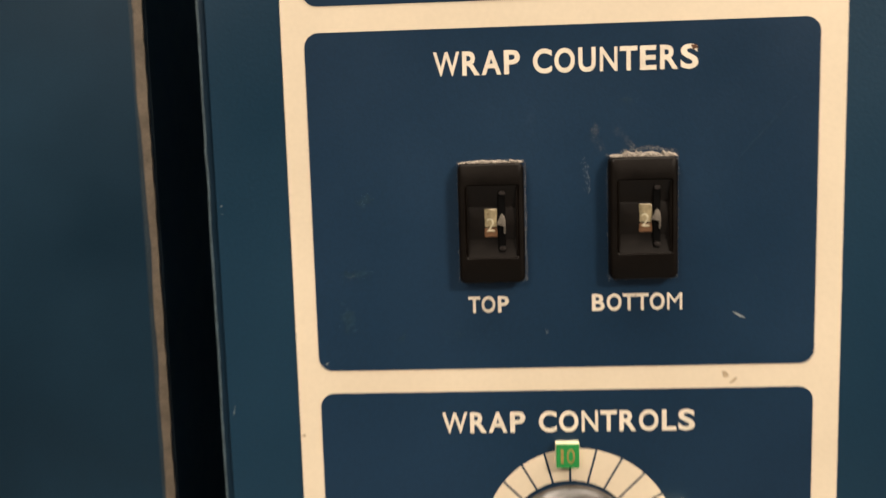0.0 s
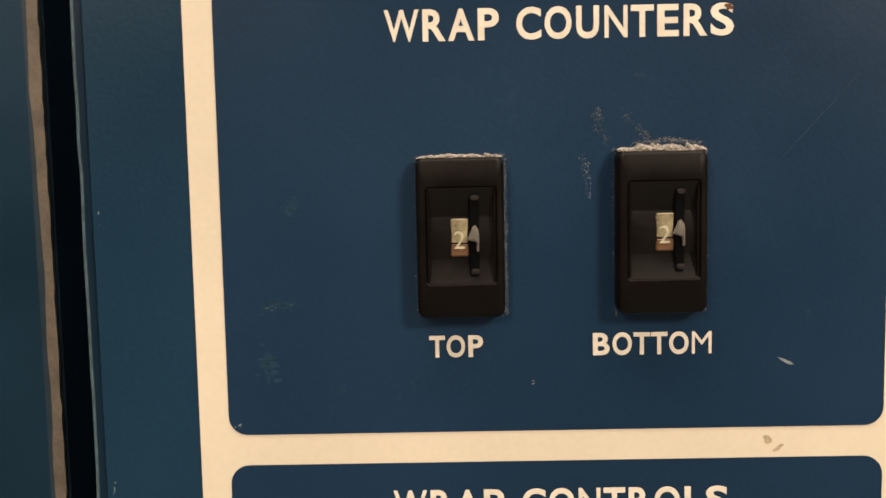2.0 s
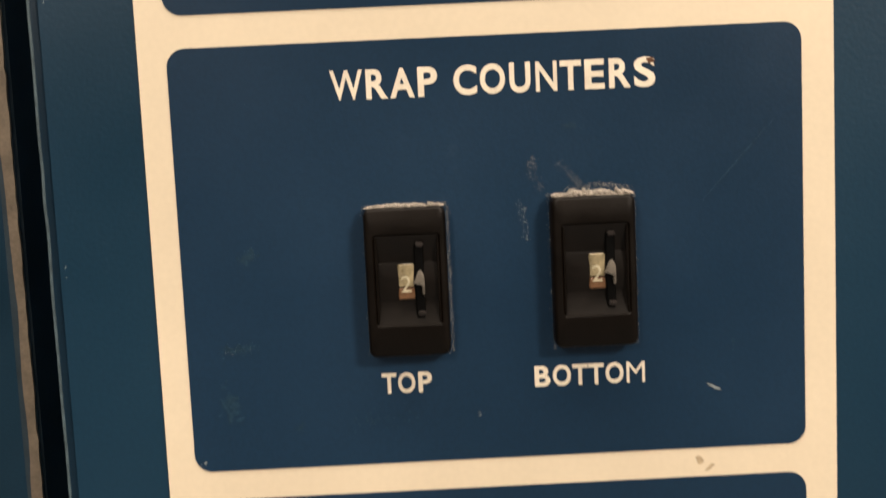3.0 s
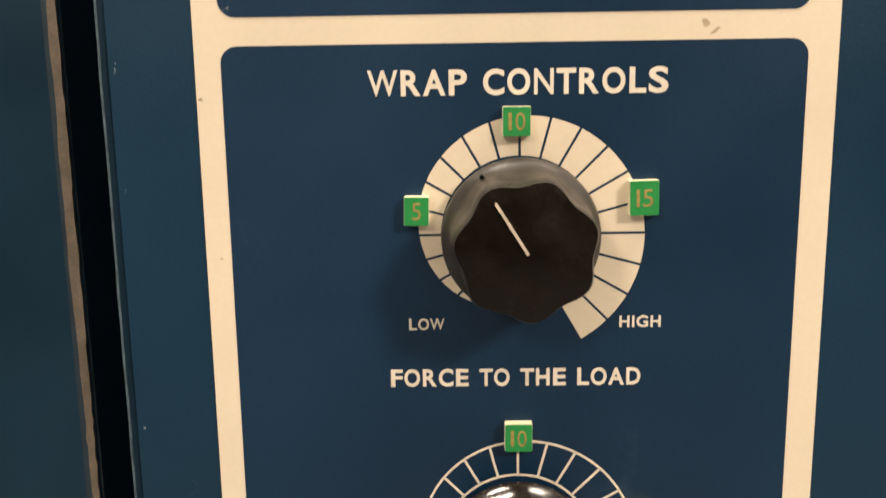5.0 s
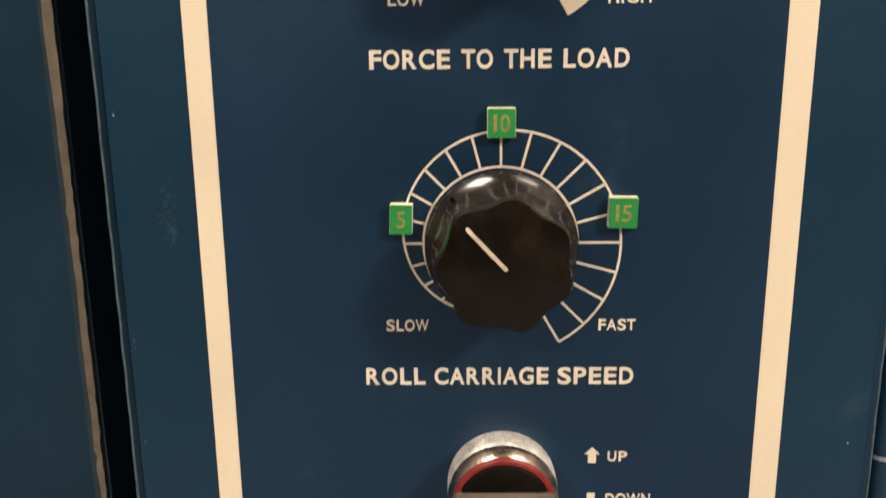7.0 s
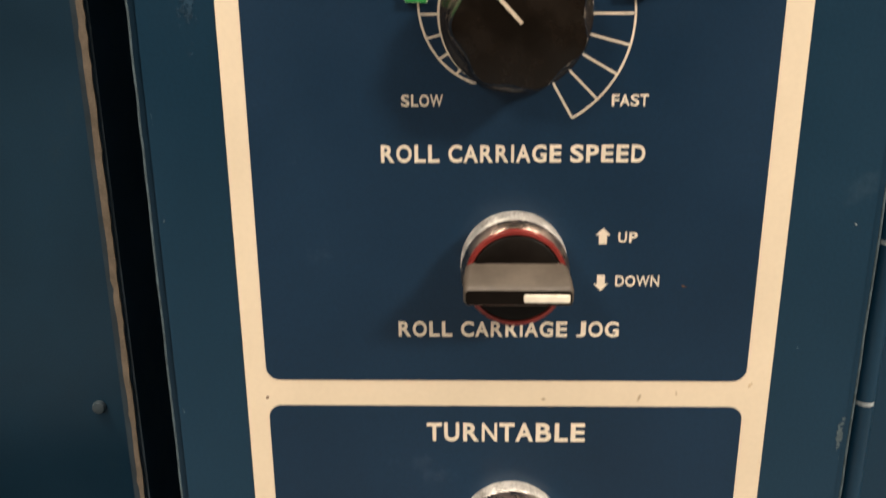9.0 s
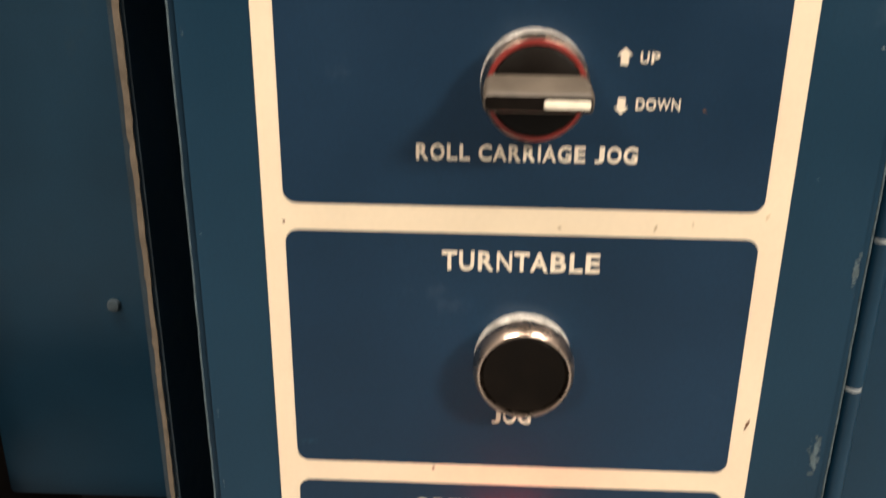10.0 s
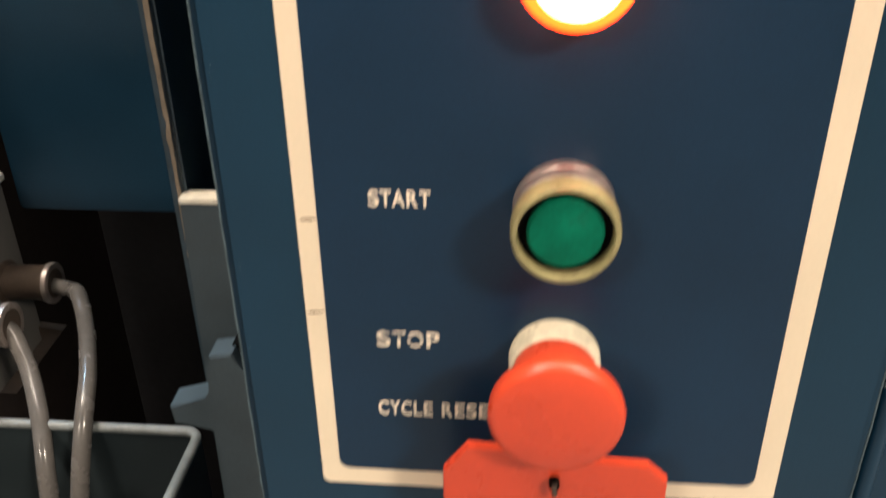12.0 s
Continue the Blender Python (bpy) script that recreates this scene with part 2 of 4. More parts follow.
def tube(points, radius, segments=14, bm=None):
    """A round bar along smooth points."""
    bm = bm or bmesh.new()
    pts = [Vector(p) for p in points]
    fine = []
    for k in range(len(pts) - 1):
        p0, p1, p2, p3 = pts[max(k - 1, 0)], pts[k], pts[k + 1], pts[min(k + 2, len(pts) - 1)]
        for s in range(8):
            u = s / 8
            fine.append(0.5 * ((2 * p1) + (p2 - p0) * u + (2 * p0 - 5 * p1 + 4 * p2 - p3) * u * u + (3 * p1 - p0 - 3 * p2 + p3) * u ** 3))
    fine.append(pts[-1])
    last, side = None, None
    for k, p in enumerate(fine):
        d = (fine[min(k + 1, len(fine) - 1)] - fine[max(k - 1, 0)]).normalized()
        side = (side - d * side.dot(d)).normalized() if side else d.orthogonal().normalized()
        up = d.cross(side)
        ring = [bm.verts.new(p + radius * (math.cos(a) * side + math.sin(a) * up)) for a in (2 * math.pi * i / segments for i in range(segments))]
        if last:
            for i in range(segments):
                bm.faces.new((last[i - 1], last[i], ring[i], ring[i - 1]))
        else:
            bm.faces.new(ring)
        last = ring
    bm.faces.new(last[::-1])
    return bm


def blotch(w, h, seed, n=18, rough=0.35):
    """An uneven flat outline."""
    rnd = random.Random(seed)
    return [(w / 2 * math.cos(a) * (1 + rnd.uniform(-rough, rough)), h / 2 * math.sin(a) * (1 + rnd.uniform(-rough, rough))) for a in (2 * math.pi * k / n for k in range(n))]


# Left edge, right edge and advance of each capital, in thousandths of the type size.
CELLS = {
    "A": (20, 702, 722), "B": (76, 669, 722), "C": (44, 684, 722), "D": (76, 685, 722), "E": (76, 621, 667), "F": (76, 587, 611),
    "G": (44, 713, 778), "H": (71, 651, 722), "I": (72, 206, 278), "J": (22, 484, 556), "L": (76, 583, 611), "M": (69, 765, 833),
    "N": (69, 654, 722), "O": (44, 734, 778), "P": (76, 627, 667), "R": (76, 677, 722), "S": (39, 629, 667), "T": (14, 598, 611),
    "U": (72, 651, 722), "W": (19, 929, 944), "Y": (15, 653, 667), "0": (60, 496, 556), "1": (150, 300, 400), "2": (40, 511, 556), "5": (40, 516, 556),
}
GLYPHS = {}


def glyph(ch, weight):
    """Vertices (0 to 1 across and up) and faces of one character of the built-in font."""
    if (ch, weight) not in GLYPHS:
        cu = bpy.data.curves.new("word", "FONT")
        cu.body, cu.size, cu.offset, cu.resolution_u = ch, 1.0, weight, 5
        tmp = new("word", cu)
        bpy.context.view_layer.update()
        me = bpy.data.meshes.new_from_object(tmp.evaluated_get(bpy.context.evaluated_depsgraph_get()))
        bpy.data.objects.remove(tmp)
        bpy.data.curves.remove(cu)
        co = np.array([v.co[:2] for v in me.vertices])
        faces = [tuple(p.vertices) for p in me.polygons]
        bpy.data.meshes.remove(me)
        lo, hi = co.min(0), co.max(0)
        GLYPHS[ch, weight] = ((co - lo) / (hi - lo), faces)
    return GLYPHS[ch, weight]


def letters(text, x0, x1, ztop, zbot, y, mat, parent, name="lettering", weight=0.02, depth=0.00006, label=""):
    """One word in the built-in font, spaced as the print is, between x0 and x1 and between ztop and zbot (millimetres)."""
    pen, spans = 0.0, []
    for ch in text:
        a, b, adv = CELLS[ch]
        spans.append((pen + a, pen + b))
        pen += adv
    first, last = spans[0][0], spans[-1][1]
    bm = bmesh.new()
    for ch, (a, b) in zip(text, spans):
        co, faces = glyph(ch, weight * {"M": 0.0, "N": 0.5, "W": 0.5}.get(ch, 1.0))
        left = x0 + (a - first) / (last - first) * (x1 - x0)
        wide = (b - a) / (last - first) * (x1 - x0)
        over = 0.012 * (ztop - zbot) if ch in "COGSJU" else 0.0
        vs = [bm.verts.new(((left + u * wide) / 1000, y, (zbot - over + v * (ztop - zbot + 2 * over)) / 1000)) for u, v in co]
        for f in faces:
            bm.faces.new([vs[k] for k in f])
    made = bmesh.ops.extrude_face_region(bm, geom=bm.faces[:])
    for v in made["geom"]:
        if isinstance(v, bmesh.types.BMVert):
            v.co.y -= depth
    return part(name, bm, mat, parent, label)


# ---- the hall round the machine (never in view, closes the place) ----
tagged(part("floor", block(-4, 4, -6, 3, -0.1, 0.0), CONCRETE), "grey concrete factory floor", "floor", kind="structure")
tagged(part("ceiling", block(-4, 4, -6, 3, 6.4, 6.5), HALL), "grey painted hall ceiling", "ceiling", kind="structure")
for wall_name, box in (("wall_north", (-4, 4, 3, 3.1)), ("wall_south", (-4, 4, -6.1, -6)), ("wall_west", (-4.1, -4, -6, 3)), ("wall_east", (4, 4.1, -6, 3))):
    tagged(part(wall_name, block(*box, 0, 6.4), HALL), "plain grey painted hall wall", "wall", kind="structure")

# ---- the hinged door of the control cabinet ----
DOOR_L, DOOR_R = -105.1, 107.5


def control_door():
    door = thing("control_door", mm(0, 0, -300), "dark blue painted steel control cabinet door, worn edges", "cabinet door")
    bm = block(DOOR_L / 1000, DOOR_R / 1000, 0.0, 0.022, -0.50, 0.60, 0.0034, 5)
    part("panel", bm, BLUE, door, smooth=True)
    # thin pale bead down each rounded edge, a highlight put in as colour
    for x, s in ((DOOR_L, 1), (DOOR_R, -1)):
        rnd = random.Random(31)
        pts = [((x + s * (0.92 + rnd.uniform(-0.12, 0.12))) / 1000, 0.00092 + rnd.uniform(-0.00008, 0.00008), -0.49 + 1.08 * k / 150) for k in range(151)]
        part("edge_wear", tube(pts, 0.00034, 6), WORN_AND_GLINT, door, "pale line painted as the glint along the rounded edge")
    return door


door = control_door()


def piano_hinge():
    hinge = thing("piano_hinge", mm(112.0, 6, -300), "dark blue painted continuous hinge beside the door", "hinge")
    part("leaf", block(0.0002, 0.010, 0.0015, 0.004, -0.50, 0.60), BLUE, hinge)
    bm = bmesh.new()
    bmesh.ops.create_cone(bm, cap_ends=True, segments=24, radius1=0.0031, radius2=0.0031, depth=0.0517)
    bmesh.ops.bevel(bm, geom=[e for e in bm.edges if abs(e.verts[0].co.z - e.verts[1].co.z) < 1e-6], offset=0.0004, segments=2, affect="EDGES")
    first = part("knuckle", bm, BLUE, hinge, smooth=True)
    for k in range(21):
        ob = first if k == 0 else new("knuckle", first.data)
        ob.parent = hinge
        ob.location = (0, 0, -0.5242 + 0.0524 * (k + 0.5) - 0.0002)
    part("hinge_pin", tube([(0, 0, -0.5), (0, 0, 0.0), (0, 0, 0.6)], 0.0029, 16), RING, hinge, "pale worn rings between the knuckles", smooth=True)


piano_hinge()

# the cabinet that carries the door
cabinet = thing("control_cabinet", mm(0, 200, -300), "dark blue painted steel control cabinet behind the door", "cabinet")
part("body", block(-0.098, 0.36, -0.176, 0.25, -1.25, 0.62), BLUE, cabinet)
part("front_frame", block(0.1165, 0.36, -0.192, -0.174, -0.52, 0.62, 0.002, 2), BLUE, cabinet)

# ---- faceplate: cream print with dark blue fields ----
plate = thing("control_faceplate", mm(0, 0, 0), "cream and dark blue printed control faceplate with worn lettering", "faceplate")
part("border", prism(rounded(0.160, 0.785, 0.003), -0.00030, 0.0, at=(0, (-665.0 + 120.0) / 2000)), CREAM, plate, "cream printed border with small brown stains")
FIELDS = [(14.2, 112.0), (-92.6, 6.75), (-343.2, -99.6), (-436.4, -351.9), (-657.6, -444.4)]
for zb, zt in FIELDS:
    part("field", prism(rounded(0.1459, (zt - zb) / 1000, 0.0042, 8), -0.00042, -0.00030, at=(-0.00045, (zt + zb) / 2000)), FIELD, plate, "dark blue printed field")


def line(words, ztop, zbot, weight=0.03):
    for text, x0, x1 in words:
        letters(text, x0, x1, ztop, zbot, -0.00042, INK, plate, weight=weight, label="cream printed word " + text)


line([("WRAP", -36.4, -11.7), ("COUNTERS", -8.0, 38.6)], 0.2, -6.6, 0.027)
line([("TOP", -28.1, -16.2)], -70.8, -75.7, 0.027)
line([("BOTTOM", 8.1, 34.3)], -70.8, -75.8, 0.027)
line([("WRAP", -36.9, -12.0), ("CONTROLS", -8.0, 38.2)], -106.0, -112.4, 0.027)
line([("LOW", -27.8, -18.5)], -170.0, -173.1, 0.022)
line([("HIGH", 27.3, 38.1)], -169.8, -172.9, 0.022)
line([("FORCE", -32.9, -12.3), ("TO", -9.4, -1.4), ("THE", 1.4, 13.5), ("LOAD", 16.5, 33.2)], -183.9, -188.7, 0.027)
line([("SLOW", -30.3, -18.7)], -256.1, -259.4, 0.022)
line([("FAST", 27.7, 37.8)], -256.2, -259.4, 0.022)
line([("ROLL", -36.3, -19.8), ("CARRIAGE", -17.3, 14.4), ("SPEED", 16.9, 37.8)], -270.2, -275.2, 0.027)
line([("UP", 31.6, 37.1)], -295.8, -298.9, 0.022)
line([("DOWN", 31.4, 44.2)], -309.1, -312.4, 0.022)
line([("ROLL", -32.5, -16.4), ("CARRIAGE", -13.8, 17.9), ("JOG", 20.6, 33.3)], -323.7, -328.6, 0.027)
line([("TURNTABLE", -24.5, 24.7)], -357.8, -364.2, 0.027)
line([("JOG", -7.3, 5.7)], -414.0, -419.4, 0.022)
line([("OPERATING", -33.1, 13.7), ("MODE", 17.8, 42.4)], -450.8, -457.3, 0.027)
line([("READY", -55.8, -35.6)], -475.6, -480.9, 0.022)
line([("START", -57.3, -38.3)], -545.8, -551.2, 0.022)
line([("STOP", -57.2, -36.4)], -597.0, -603.0, 0.022)
line([("CYCLE", -58.0, -39.2), ("RESET", -36.1, -16.0)], -626.0, -632.0, 0.022)

for zc, s in ((-297.0, 1), (-311.3, -1)):
    pts = [(0, 2.5), (2.2, 0.3), (1.15, 0.3), (1.15, -2.4), (-1.15, -2.4), (-1.15, 0.3), (-2.2, 0.3)]
    part("arrow", prism([(x / 1000, s * z / 1000) for x, z in pts], -0.00048, -0.00042, at=(0.0272, zc / 1000)), INK, plate, "cream printed arrow")

D1, D2 = (1.15, -147.8), (0.8, -234.6)


def dial_radius(k):
    return 21.3 + 11.1 * (1 - (1 - k / 20) ** 2.3)


def on_dial(r, k):
    a = radians(90 - 15 * (k - 10))
    return r * math.cos(a) / 1000, r * math.sin(a) / 1000


def dial_solid(c):
    """Cream spiral scale, cut into segments by dark ticks."""
    for k in range(20):
        gap_o, gap_i = 0.33 / dial_radius(k) * 180 / math.pi / 15, 0.33 / 20.2 * 180 / math.pi / 15
        out = [on_dial(dial_radius(k + u), k + u) for u in np.linspace(gap_o if k else 0, 1 - (gap_o if k < 19 else 0), 6)]
        inn = [on_dial(20.2, k + u) for u in np.linspace(1 - (gap_i if k < 19 else 0), gap_i if k else 0, 6)]
        part("scale_segment", prism(out + inn, -0.00048, -0.00042, at=(c[0] / 1000, c[1] / 1000)), CREAM, plate)


def ribbon(pts, w):
    """A flat stroke of even width along points."""
    left, right = [], []
    for k, p in enumerate(pts):
        a, b = pts[max(k - 1, 0)], pts[min(k + 1, len(pts) - 1)]
        d = Vector((b[0] - a[0], b[1] - a[1])).normalized()
        left.append((p[0] - d.y * w / 2, p[1] + d.x * w / 2))
        right.append((p[0] + d.y * w / 2, p[1] - d.x * w / 2))
    bm = bmesh.new()
    va = [[bm.verts.new((x, y, z)) for x, z in side] for side in (left, right) for y in (-0.00048,)]
    vb = [[bm.verts.new((x, -0.00042, z)) for x, z in side] for side in (left, right)]
    for k in range(len(pts) - 1):
        bm.faces.new((va[0][k], va[0][k + 1], va[1][k + 1], va[1][k]))
        bm.faces.new((va[0][k], va[0][k + 1], vb[0][k + 1], vb[0][k]))
        bm.faces.new((va[1][k], va[1][k + 1], vb[1][k + 1], vb[1][k]))
    return bm


def dial_lines(c):
    o = Vector((c[0] / 1000, c[1] / 1000))
    put = lambda q: (q[0] + o.x, q[1] + o.y)
    part("scale_outline", ribbon([put(on_dial(dial_radius(k), k)) for k in np.linspace(0, 20, 90)], 0.00062), INK, plate)
    part("scale_outline", ribbon([put(on_dial(20.6, k)) for k in np.linspace(0, 20, 80)], 0.00062), INK, plate)
    for k in range(21):
        part("scale_tick", ribbon([put(on_dial(20.6, k)), put(on_dial(dial_radius(k), k))], 0.00066), INK, plate)


dial_solid(D1)
dial_lines(D2)


# ---- knobs ----
def control_knob(c, angle, label, mat, wide):
    knob = thing("rotary_control", mm(c[0] + 0.15, -0.45, c[1] - 0.4), label, "rotary control", "speed and force controls")
    spin = radians(angle)

    deep = (0, 0, 0, 0, 0, 0, 0, 0.008, 0.026, 0.050, 0.076, 0.092, 0.098, 0.100, 0.098, 0.04, 0.0)

    def lobes(a, row):
        return 1 - deep[row] * math.sin(3.5 * (a - spin)) ** 2

    prof = [(0.0, 0.0), (0.0100, 0.0), (0.0100, 0.0020), (0.0197, 0.0022), (0.0203, 0.0028), (0.0203, 0.0036), (0.0200, 0.0045), (0.0193, 0.0054), (0.0186, 0.0064), (0.0182, 0.0080), (0.0180, 0.0108), (0.0179, 0.0142), (0.0178, 0.0178), (0.0177, 0.0212), (0.0170, 0.0231), (0.0125, 0.0241), (0.0, 0.0243)]
    part("body", lathe(prof[:15], 168, lobes), mat, knob, smooth=True)
    part("top_face", lathe(prof[14:], 168, lambda a, row: lobes(a, row + 14)), BAKELITE, knob, "worn dark brown top", smooth=True)
    u = Vector((math.cos(spin), math.sin(spin)))
    v = Vector((-u.y, u.x))
    quad = [u * a + v * b for a, b in ((-0.0004, -wide), (0.0136, -wide), (0.0141, 0.0), (0.0136, wide), (-0.0004, wide))]
    part("pointer_line", prism([(q.x, q.y) for q in quad], -0.02465, -0.0234), POINTER, knob, "cream painted pointer line")
    quad = [u * a + v * b for a, b in ((0.0183, -0.0005), (0.0193, -0.0005), (0.0193, 0.0005), (0.0183, 0.0005))]
    part("skirt_mark", prism([(q.x, q.y) for q in quad], -0.0078, -0.0050), PITCH, knob, "small dark notch")
    return knob


control_knob(D1, 122, "black fluted bakelite rotary knob with a cream pointer line, dusty", DUSTY_SIDE, 0.00034)
control_knob(D2, 133, "shiny black fluted bakelite rotary knob with a pale pointer line", SHINY_SIDE, 0.00046)


# ---- green engraved number tags ----
def number_tag(text, x, z, w=7.0, h=7.6, tilt=0.0):
    tag = thing("number_tag", mm(x, -0.45, z), "green engraved plastic tag numbered " + text + " on the dial", "number tag", "dial number tags")
    part("core", prism(rounded(w / 1000, h / 1000, 0.0003, 2), -0.0026, 0.0), TAG_CREAM, tag, "cream plastic core showing at the edges")
    part("face", prism(rounded((w - 0.25) / 1000, (h - 0.25) / 1000, 0.0003, 2), -0.0032, -0.0026), TAG_GREEN, tag)
    ww = 2.1 if len(text) > 1 else 1.15
    letters(text, -ww, ww, 2.2, -2.2, -0.0032, TAG_INK, tag, "numeral", 0.0, label="brown engraved numeral")
    tag.rotation_euler = (0, radians(tilt), 0)
    return tag


for c, spots in ((D1, (("5", -26.3, 6.6, 6.4, 7.4, 1), ("10", -0.9, 28.9, 7.0, 7.4, 0), ("15", 31.3, 9.3, 7.4, 8.9, -1))), (D2, (("5", -26.3, 7.2, 6.0, 8.0, 2), ("10", 0.0, 32.3, 7.3, 7.6, 0), ("15", 32.0, 8.6, 7.6, 8.2, 1)))):
    for text, dx, dz, w, h, tilt in spots:
        number_tag(text, c[0] + dx, c[1] + dz, w, h, tilt)


# ---- thumbwheel counters ----
def thumbwheel(x, z, w, h, label, dx):
    sw = thing("thumbwheel_switch", mm(x, -0.45, z), label, "thumbwheel switch", "wrap counters")
    W, H = w / 1000, h / 1000
    ix0, ix1, top, low = -0.385 * W, 0.405 * W, 0.315 * H, -0.285 * H
    d = 0.0046
    mid, tall = ((ix0 + ix1) / 2, (top + low) / 2), top - low
    loops = [
        [(px, 0.0, pz) for px, pz in rounded(W, H, 0.0018, 6)],
        [(px, -d + 0.0012, pz) for px, pz in rounded(W, H, 0.0018, 6)],
        [(px, -d + 0.0004, pz) for px, pz in rounded(W - 0.0006, H - 0.0006, 0.0016, 6)],
        [(px, -d, pz) for px, pz in rounded(W - 0.0016, H - 0.0016, 0.0013, 6)],
        [(px + mid[0], -d, pz + mid[1]) for px, pz in rounded(ix1 - ix0 + 0.0006, tall + 0.0006, 0.0009, 6)],
        [(px + mid[0], -d + 0.0004, pz + mid[1]) for px, pz in rounded(ix1 - ix0, tall, 0.0007, 6)],
        [(px + mid[0], -0.0004, pz + mid[1]) for px, pz in rounded(ix1 - ix0, tall, 0.0007, 6)],
    ]
    bm = bmesh.new()
    rings = [[bm.verts.new(p) for p in loop] for loop in loops]
    for a, c in zip(rings, rings[1:]):
        for k in range(len(a)):
            bm.faces.new((a[k - 1], a[k], c[k], c[k - 1]))
    part("housing", bm, BLACK, sw, "black plastic housing with dusty edges", smooth=True)
    # scooped recess: two hollows above and below the wheel drum
    drum_top, drum_low = 0.0046, -0.0042
    bm = bmesh.new()
    rows = []
    for k in range(65):
        zz = low + tall * k / 64
        if drum_low < zz < drum_top:
            u = (zz - drum_low) / (drum_top - drum_low) * 2 - 1
            depth = 0.0031 + 0.0005 * (1 - u * u)
        elif zz >= drum_top:
            u = (zz - drum_top) / (top - drum_top)
            depth = 0.0029 + 0.0014 * u ** 1.5
        else:
            u = (drum_low - zz) / (drum_low - low)
            depth = 0.0030 + 0.0013 * u ** 1.5
        rows.append([bm.verts.new((px, -depth, zz)) for px in (ix0, ix1)])
    for a, b in zip(rows, rows[1:]):
        bm.faces.new((a[0], a[1], b[1], b[0]))
    part("wheel_recess", bm, GLOSSY, sw, smooth=True)
    for sx in (ix0 + 0.0003, ix1 - 0.0003):
        part("recess_rib", block(sx - 0.0003, sx + 0.0003, -d + 0.0002, -0.0010, low + 0.0004, top - 0.0004, 0.0002, 1), BLACK, sw)
    cx = dx / 1000
    part("window", block(cx - 0.0019, cx + 0.0019, -0.0037, -0.0012, -0.0012, 0.0042, 0.0003, 1), WINDOW, sw, "yellowed counter window")
    part("window", block(cx - 0.0019, cx + 0.0019, -0.0037, -0.0012, -0.0040, -0.0012, 0.0003, 1), WINDOW_LOW, sw, "brown lower part of the counter window")
    letters("2", cx * 1000 - 1.2, cx * 1000 + 1.1, 1.5, -2.3, -0.00372, DIGIT, sw, "numeral", 0.0, label="pale numeral 2")
    part("slot", block(cx + 0.0020, cx + 0.0042, -0.00385, -0.0013, low + 0.0003, top - 0.0010, 0.0003, 1), PITCH, sw)
    part("wheel_tab", prism([(cx + 0.0016, -0.0003), (cx + 0.0039, -0.0010), (cx + 0.0041, 0.0016), (cx + 0.0034, 0.0028), (cx + 0.0028, 0.0024)], -0.0047, -0.0018, 0.0003), TAB, sw, "shiny wheel tab")
    part("wheel_tab", block(cx + 0.0036, cx + 0.0042, -0.0045, -0.0018, -0.0030, 0.0012, 0.0002, 2), TAB, sw)
    for zz in (top - 0.0022, low + 0.0026):
        part("slot_end", block(cx + 0.0024, cx + 0.0043, -0.0044, -0.0018, zz - 0.0006, zz + 0.0006, 0.0003, 2), STUB, sw)
    return sw


WINDOW_LOW = surface("brown_window", (0.15, 0.075, 0.036), 0.35, vary=0.35, scale=260, fine=1500, bump=0.05)
STUB = surface("worn_black_stub", (0.025, 0.02, 0.018), 0.35, vary=0.4, scale=300, fine=1500, bump=0.1)
DIGIT = surface("pale_digit", (0.48, 0.43, 0.30), 0.5, vary=0.2, scale=400, fine=1500, bump=0.0)
WINDOW = surface("yellowed_window", (0.25, 0.205, 0.12), 0.3, vary=0.45, scale=220, fine=1500, bump=0.05)
TAB = surface("worn_tab", (0.17, 0.15, 0.125), 0.3, metal=0.2, vary=0.3, scale=300, fine=1500, bump=0.1)
GLOSSY = surface("glossy_brown_black", (0.0038, 0.0023, 0.0014), 0.45, vary=0.35, scale=160, fine=900, bump=0.05, spec=0.18)
thumbwheel(-20.8, -48.9, 18.9, 34.6, "black thumbwheel counter showing 2 above the word top", -0.2)
thumbwheel(22.6, -48.5, 19.3, 35.0, "black thumbwheel counter showing 2 above the word bottom", 0.5)


def dust_line(pts, seed, n, spread, size, name, mat, label):
    """Loose crumbs strewn along a line (millimetres)."""
    rnd = random.Random(seed)
    bm = bmesh.new()
    for _ in range(int(n * 1.5)):
        u = rnd.random() * (len(pts) - 1)
        k = min(int(u), len(pts) - 2)
        f = u - k
        x = pts[k][0] * (1 - f) + pts[k + 1][0] * f + rnd.gauss(0, spread)
        z = pts[k][1] * (1 - f) + pts[k + 1][1] * f + rnd.gauss(0, spread)
        s = size * 0.68 * rnd.uniform(0.4, 1.4) / 1000
        made = bmesh.ops.create_icosphere(bm, subdivisions=1, radius=s)["verts"]
        sx, sz = rnd.uniform(0.6, 1.6), rnd.uniform(0.6, 1.6)
        for v in made:
            v.co = Vector((v.co.x * sx + x / 1000, v.co.y * 0.35 - 0.00045, v.co.z * sz + z / 1000))
    ob = part(name, bm, mat)
    ob.location = (0, 0, Z0)
    return tagged(ob, label, "dust", kind="stuff")


